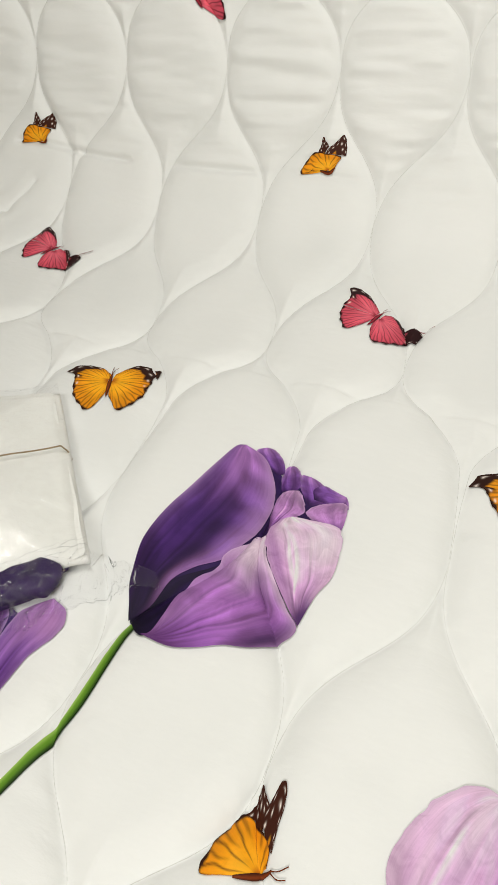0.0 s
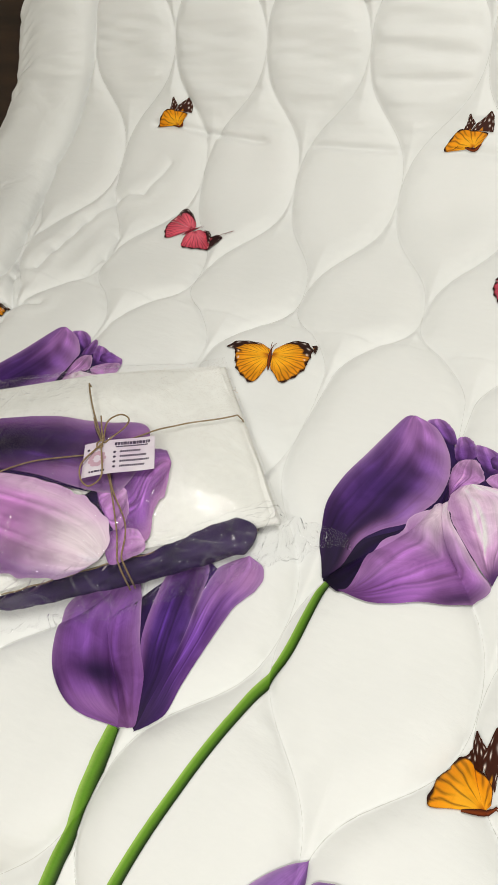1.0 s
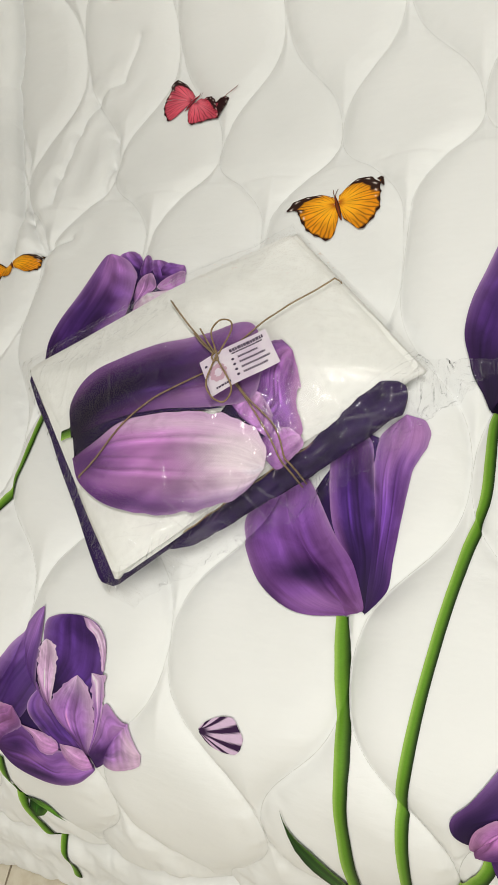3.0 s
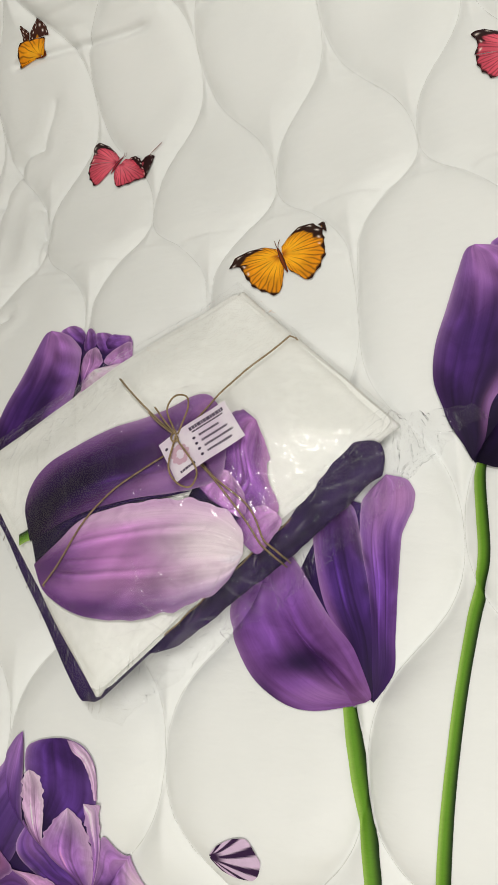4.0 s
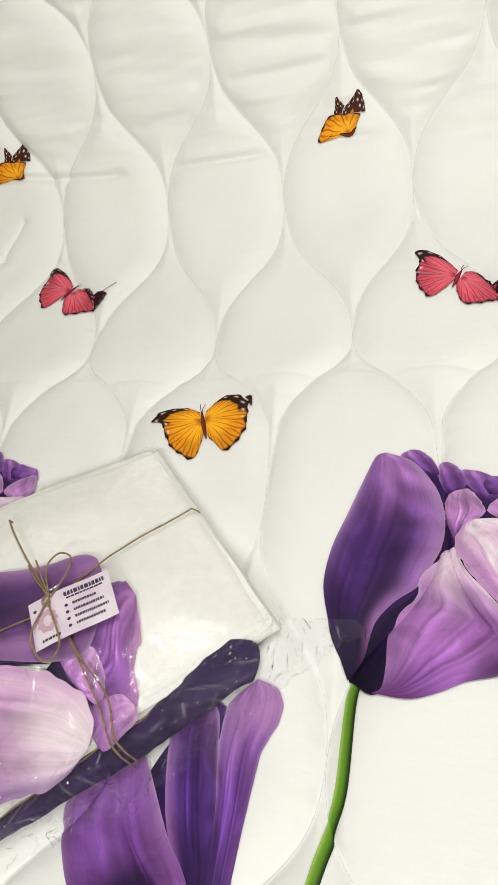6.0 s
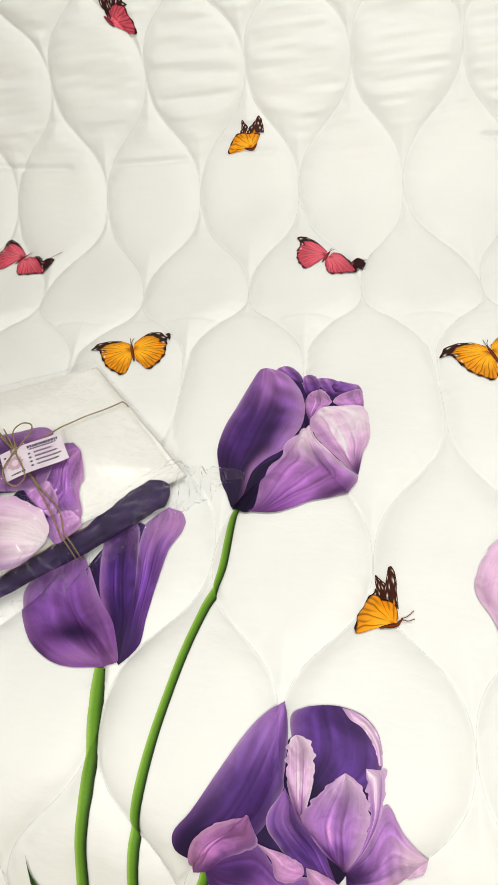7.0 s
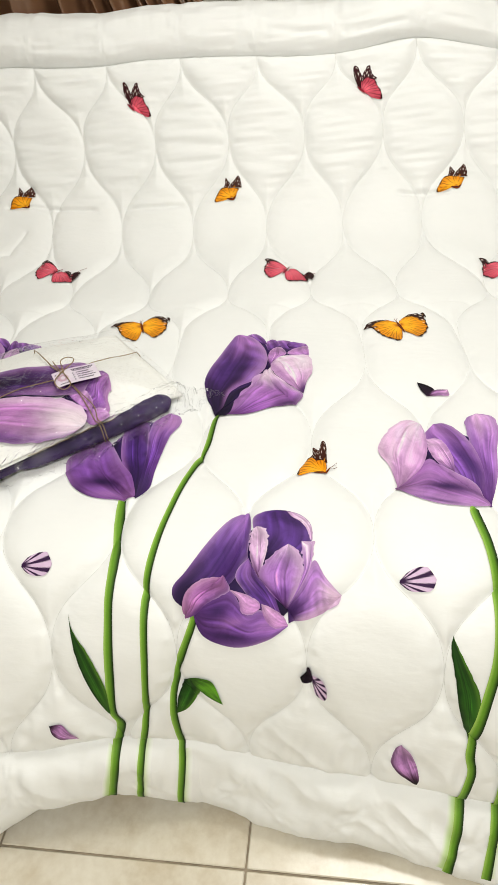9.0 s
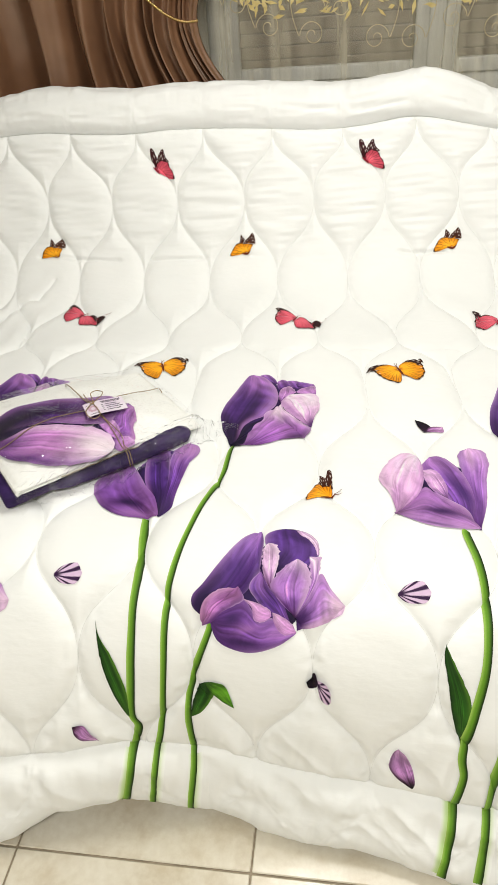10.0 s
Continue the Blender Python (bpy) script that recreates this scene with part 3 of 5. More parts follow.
# softer and darker patches of the dye: place in mm, reach along and across, turn in degrees, colour, strength
BLOTS = {
    "left": [(-32, 70, 60, 16, 100, (50, 22, 86), .7), (10, 150, 60, 26, 65, (80, 46, 130), .6)],
    "front": [(142, 27, 42, 13, 40, (58, 28, 96), .9), (86, 140, 26, 18, 60, (242, 224, 234), .75), (40, 20, 40, 12, 50, (186, 138, 196), .5)],
    "pale": [(166, 160, 40, 24, 80, (248, 236, 242), .85), (174, 66, 22, 10, 60, (84, 46, 124), .85), (122, 122, 46, 7, 125, (188, 136, 196), .6)],
    "cup": [(-52, 40, 36, 17, 0, (56, 26, 98), .95), (-84, 9, 42, 7, -33, (70, 34, 110), .75), (-30, 8, 34, 9, 5, (184, 132, 194), .5)],
    "band": [(8, 60, 60, 12, 100, (62, 30, 108), .8)],
    "right": [(30, 60, 60, 9, 95, (72, 38, 120), .7), (56, 216, 30, 22, 60, (196, 146, 196), .7)],
    "long": [(-14, 55, 60, 14, 55, (56, 28, 98), .8), (50, 110, 60, 14, 60, (84, 50, 136), .7), (30, 158, 60, 6, 54, (186, 146, 204), .7)],
    "bottom": [(40, 18, 26, 14, 10, (70, 38, 114), .85), (70, 2, 22, 9, 10, (176, 122, 188), .7), (60, -24, 44, 8, -5, (66, 34, 108), .8), (122, 0, 22, 9, 15, (176, 124, 190), .6)],
    "dome": [(140, 150, 40, 20, 30, (108, 70, 158), .6), (120, 120, 30, 14, 60, (48, 22, 88), .7), (150, 178, 36, 7, -20, (64, 32, 106), .6)],
    "wing": [(168, 24, 26, 12, 40, (84, 46, 128), .8), (230, 44, 22, 22, 0, (236, 208, 228), .7)],
    "mid": [(-8, 100, 62, 11, 118, (88, 52, 138), .85), (-2, 40, 26, 12, 110, (84, 48, 132), .6)],
    "widebottom": [(-50, 42, 44, 11, -6, (74, 44, 116), .95), (-62, 8, 44, 4, -12, (84, 48, 122), .8), (-90, 66, 30, 16, 45, (176, 124, 186), .6)],
    "wideright": [(20, 70, 70, 8, 95, (116, 70, 154), .7)],
    "palepink": [(-104, 190, 60, 8, 75, (242, 224, 236), .7), (-140, 150, 60, 6, 80, (238, 214, 230), .6), (-124, 120, 60, 6, 70, (192, 142, 196), .5)],
    "jag": [(140, 44, 26, 9, 45, (112, 66, 150), .7)],
    "curl": [(6, 10, 26, 9, 35, (96, 54, 132), .7)],
    "packleft": [(-150, 530, 80, 22, 20, (46, 24, 80), .8), (0, 600, 50, 30, 50, (128, 82, 154), .5), (-20, 535, 60, 14, 16, (188, 138, 192), .7), (15, 630, 22, 14, 30, (196, 146, 196), .6)],
    "frontlight": [(50, 460, 50, 34, 20, (248, 238, 238), .85), (-40, 492, 70, 10, 5, (240, 220, 230), .6), (-80, 386, 80, 12, -5, (96, 52, 132), .8), (-170, 436, 40, 16, 30, (116, 68, 146), .7)],
}


def resample(pts, n):
    c = spline(pts, 12) / 1000
    s = np.concatenate([[0], np.cumsum(np.linalg.norm(np.diff(c, axis=0), axis=1))])
    t = np.linspace(0, s[-1], n)
    return np.stack([np.interp(t, s, c[:, 0]), np.interp(t, s, c[:, 1])], -1)


class Print:
    """A dyed motif on a cloth; at: where its origin lies on the cloth, cloth: places on it."""

    def __init__(self, cloth, at, squeeze=1.0, scale=1.0):
        self.cloth, self.at, self.layer, self.parent, self.squeeze, self.scale = cloth, np.array(at), 0, None, squeeze, scale

    def lay(self, name, flat, dye, uv, material, owner):
        flat = flat * [self.scale, self.scale * self.squeeze] + self.at
        self.layer += 1
        pos = self.cloth(flat[..., 0], flat[..., 1], .0019 + .0002 * self.layer)
        ob = part(name, grid_mesh(name, pos, dye, uv), material, self.parent or owner)
        if not self.parent:
            self.parent = ob
        return ob

    def petal(self, kind, one, two, owner, name="petal"):
        """A petal between two curves that share both ends."""
        c0, c1, c2, e0, e1, ragged = DYES[kind]
        nv, nu = 78, 50
        a, b = resample(one, nv), resample(two, nv)
        size = np.linalg.norm(a - b, axis=1).max()
        if max(size, np.linalg.norm(a[0] - a[-1])) < .06:
            nv, nu = 18, 12
            a, b = resample(one, nv), resample(two, nv)
        v, u = np.linspace(0, 1, nv)[:, None], np.linspace(0, 1, nu)[None, :]
        flat = a[:, None] * (1 - u[..., None]) + b[:, None] * u[..., None]
        if ragged:
            w = np.linspace(0, 1, nv)
            r = (1.6 * ragged * smooth(.35, .8, w) * (np.sin(w * 47) + .7 * np.sin(w * 83 + 1)) * smooth(1.0, .93, w))[:, None]
            out = r * (a - b) / (2 * size + .02)
            flat = flat + out[:, None] * (smooth(.14, 0, u) - .9 * smooth(.86, 1, u))[..., None]
        k0, k1, k2 = srgb(*c0), srgb(*c1), srgb(*c2)
        seed = len(kind) + len(one)
        vv = np.clip(v + .10 * lattice_noise(u * 5 + 0 * v, v * 1.3 + 0 * u, seed), 0, 1)[..., None]
        dye = np.where(vv < .5, k0 + (k1 - k0) * smooth(0, .5, vv), k1 + (k2 - k1) * smooth(.5, 1, vv))
        swell = lattice_noise(u * 3.3 + 2 * v, v * 2.6 + 0 * u, seed + 3)[..., None]
        streak = lattice_noise(u * 13 + .3 * v, v * 1.9 + 0 * u, seed + 7)[..., None]
        pleat = 1 - 2.2 * np.abs(lattice_noise(u * 6 + .8 * v, v * 1.6 + 0 * u, seed + 11))[..., None]
        hem_in = smooth(.32, .02, np.minimum(u, 1 - u) + 0 * v) * smooth(.15, .5, v)
        ripple = lattice_noise(u * 2.5 + 1.5 * v, v * 15 + 4 * u + 1.5 * lattice_noise(u * 3 + 0 * v, v * 3 + 0 * u, seed + 5), seed + 13)
        deep = smooth(.30, .0, v) * .35
        dye = dye * np.exp((.36 * swell[..., 0] + (.16 * streak + .20 * pleat)[..., 0] * smooth(0, .3, v) + .34 * ripple * hem_in + .12 * ripple - deep)[..., None])
        if nv > 20 and kind not in ("backing", "dark", "rim"):
            rs = random.Random(seed * 7 + len(two))
            for i in range(4):
                c, bow, to = rs.uniform(.12, .88), rs.uniform(-.12, .12), rs.uniform(.55, .98)
                off = u - c - bow * np.sin(v * 3.1) - .035 * lattice_noise(v * 4, 0 * v + i, seed + 40 + i)
                reach = smooth(.06, .25, v) * smooth(to, to - .3, v) * rs.uniform(.6, 1.0)
                light, shade = np.exp(-((off - .030) / .034) ** 2), np.exp(-((off + .016) / .017) ** 2)
                dye = dye * np.exp((.34 * light - .46 * shade) * reach)[..., None]
        if kind in ("left", "packleft", "wing"):
            dye = dye * (1 + .30 * np.sin(v * 44 + 3 * u + 2 * lattice_noise(u * 3 + 0 * v, v * 6 + 0 * u, 9)) * smooth(.35, .95, u) * smooth(.2, .45, v))[..., None]
        if e0:
            w = (smooth(.30, .0, u) * smooth(0, .25, v))[..., None] * .85
            dye = dye * (1 - w) + srgb(*e0) * w
        if e1:
            w = (smooth(.68, 1.0, u) * smooth(0, .25, v))[..., None] * .85
            dye = dye * (1 - w) + srgb(*e1) * w
        for bx, by, along, across, turn, tone, much in BLOTS.get(kind, ()):
            c, n = math.cos(math.radians(turn)), math.sin(math.radians(turn))
            gx, gy = flat[..., 0] * 1000 - bx, flat[..., 1] * 1000 - by
            wave = 1 + .35 * lattice_noise(flat[..., 0] * 45, flat[..., 1] * 45, 17)
            w = (much * np.exp(-((gx * c + gy * n) / along) ** 2 - ((gy * c - gx * n) / across / wave) ** 2))[..., None]
            dye = dye * (1 - w) + srgb(*tone) * w
        if not kind.startswith("leaf"):
            pale = np.clip(dye.mean(-1, keepdims=True) * 3.2, 0, 1)
            dye = dye * (np.array((1.16, .95, .90)) * (1 - pale) + np.array((1.0, .98, 1.0)) * pale)
            if kind not in ("backing", "dark", "petaldark", "rim"):
                rim = ((.40 * np.exp(-np.minimum(u, 1 - u) / .03) + .22 * np.exp(-np.minimum(u, 1 - u) / .10)) * smooth(.25, .75, v))[..., None]
                dye = dye * (1 - rim) + srgb(216, 184, 216) * rim
        dye = np.clip(dye, 0, 1) ** 1.15
        if not kind.startswith("leaf"):
            grey = dye.mean(-1, keepdims=True)
            dye = (dye * .94 + grey * .06) * np.minimum((np.maximum(grey, 1e-4) / .24) ** .26, 1.0)
            dye = np.clip(dye * np.array((.97, 1.0, 1.0)), 0, .84)
        uv = np.stack(np.broadcast_arrays(u + .37 * (seed % 5), v), -1)
        return self.lay(name, flat, np.clip(dye, 0, 1), uv, PETAL_DYE, owner)

    def fan(self, kind, foot, outline, owner, name="wing"):
        """A wing or shell that spreads from its foot to an outline."""
        nu, nv = 84, 40
        edge = resample(outline, nu)
        foot = np.array(foot[0]) / 1000
        u, v = np.linspace(0, 1, nu)[None, :], np.linspace(.03, 1, nv)[:, None]
        nick = 1 - .045 * np.abs(np.sin(u * np.pi * 6)) * smooth(.05, .2, u) * smooth(.95, .8, u)
        flat = foot + (edge[None] - foot) * (v * nick)[..., None]
        one = np.ones_like(u * v)[..., None]
        if kind == "shell":
            dye = srgb(212, 186, 214) * one
            w = smooth(-.05, .5, np.sin((u + .05 * v) * np.pi * 13 + 1.2)) * smooth(.10, .25, v)
            w = np.maximum(w, np.maximum(smooth(.80, .95, u) + 0 * v, smooth(.38, .16, v) + 0 * u))[..., None]
            dye = dye * (1 - w) + srgb(50, 22, 62) * w
        else:
            red = "red" in kind
            body, deep, rim = (srgb(234, 96, 116), srgb(176, 38, 62), srgb(44, 8, 14)) if red else (srgb(252, 172, 20), srgb(216, 106, 4), srgb(48, 16, 4))
            far = smooth(.35, 1.0, v)[..., None]
            dye = body * (1 - .42 * far) + deep * .42 * far
            near = smooth(.22, .03, v)[..., None]
            dye = dye * (1 - near) + deep * .7 * near
            smoke = lattice_noise(u * 5 + 2 * v, v * 3 + 0 * u, len(kind))[..., None]
            dye = dye * (1 + .16 * smoke)
            glow = (np.exp(-((v - .30) / .22) ** 2) * (.6 + .4 * np.sin(u * 20)))[..., None]
            dye = dye * (1 - .30 * glow) + (srgb(244, 142, 156) if red else srgb(255, 200, 60)) * .30 * glow
            wob = .06 * lattice_noise(u * 3 + 0 * v, v * 4 + 0 * u, 33)
            vein = np.exp(-((np.abs((((u + wob * .3) * 7 + .25) % 1) - .5)) / .07) ** 2) * smooth(.12, .45, v)
            branch = np.exp(-((np.abs((((u - wob * .3) * 7 + .75) % 1) - .5)) / .08) ** 2) * smooth(.50, .80, v)
            vein = (.80 * np.maximum(vein, .8 * branch))[..., None]
            dye = dye * (1 - vein) + rim * 1.3 * vein
            margin = smooth(.93, .975, v + .030 * np.sin(u * 41)) + 0 * u
            if "fore" in kind:
                at = .50
                dark = smooth(.77, .83, v + .08 * np.exp(-((u - at) / .2) ** 2)) * smooth(.16, .26, u) * smooth(.86, .74, u)
                margin = np.maximum(margin, dark)
            if "up" in kind or "tip" in kind:
                margin = np.maximum(margin, smooth(.06, .22, v) + 0 * u)
            m = margin[..., None]
            dye = dye * (1 - m) + rim * (1.5 if "up" in kind else .8) * m
            n = 7 if "fore" in kind else 6
            dots = np.exp(-((((u * n) % 1) - .5) / .15) ** 2) * np.exp(-((v - .90) / .020) ** 2)
            if "up" in kind:
                dots = np.maximum(dots, np.exp(-((((u * 5 + .4) % 1) - .5) / .16) ** 2) * np.exp(-((v - .66) / .05) ** 2))
            if "fore" in kind or "up" in kind or "tip" in kind:
                dye = dye + (srgb(238, 226, 216) - dye) * np.clip(dots * 1.3, 0, 1)[..., None]
        uv = np.stack(np.broadcast_arrays(u, v), -1)
        return self.lay(name, flat, np.clip(dye, 0, 1), uv, WING_DYE, owner)

    def ribbon(self, kind, line, width, owner, name="stem"):
        c = resample(line, 12)
        c = resample(line, max(12, int(np.linalg.norm(np.diff(c, axis=0), axis=1).sum() / .0035)))
        d = np.gradient(c, axis=0)
        d /= np.linalg.norm(d, axis=1)[:, None]
        side = np.stack([d[:, 1], -d[:, 0]], -1)
        u = np.linspace(0, 1, 9)[None, :]
        w = width * (1 + .10 * lattice_noise(np.linspace(0, 9, len(c)), 0 * c[:, 0], 31))[:, None]
        if name == "body":
            w = w * np.sin(np.linspace(.35, 2.9, len(c)))[:, None]
        flat = c[:, None] - side[:, None] * ((u - .5) * w)[..., None]
        tones = {"stem": ((160, 196, 92), (100, 150, 38), (16, 38, 6)), "halo": ((238, 240, 237), (192, 218, 150), (238, 240, 237)),
                 "body": ((60, 22, 8), (130, 56, 14), (60, 22, 8)), "redbody": ((70, 14, 22), (160, 40, 60), (70, 14, 22)), "slate": ((170, 160, 178), (150, 130, 170), (170, 160, 178))}[kind]
        k0, k1, k2 = (srgb(*t) for t in tones)
        uu = u[..., None] + 0 * c[:, None, :1]
        dye = np.where(uu < .38, k0 + (k1 - k0) * smooth(0, .38, uu), k1 + (k2 - k1) * smooth(.38, .97, uu))
        s = np.linspace(0, 1, len(c))[:, None]
        return self.lay(name, flat, dye, np.stack(np.broadcast_arrays(u, s * len(c) / 9), -1), BLEED_DYE if kind == "halo" else STEM_DYE, owner)


def tulip_closed(q, at):
    pr = Print(on_quilt, at)
    pr.petal("backing", [(-11, -2), (-37, 57), (-33, 130), (0, 253), (43, 267), (83, 245), (125, 234), (153, 218)], [(-11, -2), (22, -13), (95, 26), (148, 85), (169, 153), (170, 189), (153, 218)], q, "tulip_print")
    pr.petal("back", [(127, 208), (107, 234), (101, 254), (115, 253)], [(127, 208), (153, 218), (142, 238), (128, 248), (115, 253)], q)
    pr.petal("back", [(131, 219), (125, 234), (136, 244), (152, 240), (167, 236)], [(131, 219), (153, 218), (174, 216), (172, 229), (167, 236)], q)
    pr.petal("back", [(94, 217), (75, 242), (73, 267), (80, 273)], [(94, 217), (107, 232), (102, 253), (89, 269), (80, 273)], q)
    pr.petal("back", [(67, 247), (45, 257), (29, 272), (40, 283)], [(67, 247), (74, 257), (65, 275), (51, 284), (40, 283)], q)
    pr.petal("inner", [(92, 157), (83, 191), (84, 215), (91, 225), (102, 227)], [(92, 157), (110, 178), (126, 194), (121, 211), (110, 226), (102, 227)], q)
    pr.petal("inner", [(177, 174), (147, 184), (128, 197), (140, 213), (155, 221)], [(177, 174), (177, 200), (173, 222), (165, 225), (155, 221)], q)
    pr.petal("dark", [(-10, -2), (9, 55), (52, 98), (71, 135), (85, 168), (84, 196)], [(-10, -2), (19, -17), (42, 22), (75, 95), (94, 149), (84, 196)], q)
    pr.petal("left", [(-14, -1), (-26, 29), (-39, 65), (-47, 101), (-42, 146), (-27, 192), (-11, 241), (0, 271), (12, 277)], [(-14, -1), (0, 22), (11, 58), (30, 84), (55, 107), (70, 137), (80, 164), (81, 195), (71, 230), (46, 263), (12, 277)], q)
    pr.petal("front", [(15, -16), (25, -9), (28, 16), (28, 47), (35, 74), (51, 93), (57, 117), (71, 135), (83, 149), (95, 154)], [(15, -16), (51, -18), (79, -9), (105, 4), (134, 13), (158, 29), (173, 51), (153, 72), (123, 106), (106, 128), (95, 154)], q)
    pr.petal("pale", [(173, 55), (152, 75), (121, 109), (103, 135), (95, 158), (103, 177), (115, 185)], [(173, 55), (179, 94), (188, 121), (186, 156), (181, 178), (167, 189), (143, 187), (115, 185)], q)


def tulip_cup(q, at):
    pr = Print(on_quilt, at)
    pr.petal("backing", [(15, 5), (-27, 38), (-62, 104), (-36, 173), (3, 213)], [(15, 5), (39, 37), (50, 110), (50, 190), (3, 213)], q, "tulip_print")
    pr.petal("band", [(16, 10), (-4, 58), (-25, 97), (-37, 143), (-42, 199), (-32, 230)], [(21, 5), (31, 58), (25, 111), (13, 169), (3, 207), (-32, 230)], q)
    pr.petal("right", [(21, 4), (25, 58), (22, 111), (13, 169), (15, 212), (41, 241)], [(21, 4), (41, 30), (48, 67), (53, 120), (58, 171), (71, 203), (66, 231), (41, 241)], q)
    pr.petal("cup", [(15, 4), (-29, -6), (-63, -2), (-99, 20), (-124, 53), (-138, 81), (-136, 108), (-114, 149), (-81, 171)], [(15, 4), (20, 13), (7, 53), (-20, 86), (-40, 117), (-58, 145), (-81, 171)], q)


def tulip_open(q, at):
    pr = Print(on_quilt, at)
    pr.petal("backing", [(1, 12), (36, 61), (74, 119), (89, 159), (125, 181)], [(1, 12), (74, -13), (146, 10), (178, 70), (179, 149), (125, 181)], q, "tulip_print")
    pr.petal("wing", [(153, 28), (178, 67), (197, 104), (216, 78), (243, 49)], [(156, 0), (184, 8), (215, 21), (237, 34), (243, 49)], q)
    pr.petal("dome", [(111, 102), (96, 146), (89, 183), (104, 194), (125, 198)], [(111, 102), (153, 107), (182, 124), (192, 140), (189, 170), (172, 190), (147, 198), (125, 198)], q)
    pr.petal("rim", [(146, 197), (156, 185), (170, 177), (183, 159), (189, 140)], [(146, 197), (161, 194), (180, 182), (191, 163), (193, 140)], q)
    pr.petal("long", [(-20, 19), (-34, 34), (-35, 54), (-16, 77), (12, 119), (43, 167), (65, 193), (80, 203)], [(-20, 19), (9, 50), (49, 53), (72, 76), (85, 113), (88, 159), (85, 186), (80, 203)], q)
    pr.petal("core", [(152, -4), (114, 21), (82, 52), (69, 76), (87, 110)], [(152, -4), (131, 42), (107, 72), (96, 95), (87, 110)], q)
    pr.petal("strip", [(107, 72), (94, 101), (89, 126), (89, 155), (97, 164)], [(107, 72), (114, 96), (119, 121), (118, 147), (110, 160), (97, 164)], q)
    pr.petal("jag", [(154, 22), (172, 61), (180, 88), (177, 110), (175, 136)], [(154, 22), (178, 63), (192, 95), (196, 134), (186, 136), (175, 136)], q)
    pr.petal("jag", [(153, 22), (127, 45), (108, 72), (111, 90), (126, 108), (140, 121), (153, 130)], [(153, 22), (172, 59), (180, 88), (177, 107), (167, 122), (153, 130)], q)
    pr.petal("bottom", [(-1, 8), (22, 35), (59, 52), (88, 19), (114, 21), (155, -4)], [(-1, 8), (16, -25), (52, -40), (86, -40), (126, -25), (155, -4)], q)
    pr.petal("curl", [(-14, -3), (-22, 13), (-15, 45), (9, 66), (35, 73), (49, 73)], [(-14, -3), (4, 7), (22, 26), (49, 42), (61, 52), (49, 73)], q)
    pr.petal("curlpale", [(59, 52), (88, 45), (108, 34), (110, 24)], [(59, 52), (75, 38), (81, 17), (98, 15), (110, 24)], q)
    pr.petal("curlpale", [(112, 31), (127, 26), (146, 13), (155, -3)], [(112, 31), (117, 11), (133, -6), (155, -3)], q)


def tulip_wide(q, at):
    pr = Print(on_quilt, at)
    pr.petal("backing", [(10, 7), (-54, 63), (-87, 137), (-62, 194), (-30, 194)], [(10, 7), (30, 78), (26, 154), (-2, 169), (-30, 194)], q, "tulip_print")
    pr.petal("wideright", [(16, 4), (8, 50), (2, 122), (-2, 216), (22, 241)], [(19, 4), (36, 64), (46, 138), (57, 186), (53, 227), (38, 237), (22, 241)], q)
    pr.petal("mid", [(-1, 17), (-33, 77), (-67, 137), (-81, 191), (-59, 220)], [(5, 14), (15, 64), (9, 122), (-7, 169), (-34, 208), (-59, 220)], q)
    pr.petal("midpale", [(-33, 80), (-59, 114), (-75, 153), (-78, 186)], [(-33, 80), (-34, 114), (-49, 161), (-78, 186)], q)
    pr.petal("widebottom", [(-142, 47), (-111, 76), (-78, 121), (-32, 84), (2, 52), (18, 7)], [(-142, 47), (-115, 21), (-78, 5), (-41, -1), (-5, -2), (18, 7)], q)
    pr.petal("palepink", [(-137, 47), (-150, 90), (-169, 136), (-146, 194), (-113, 223), (-86, 223)], [(-137, 47), (-117, 67), (-90, 103), (-78, 145), (-76, 194), (-86, 223)], q)


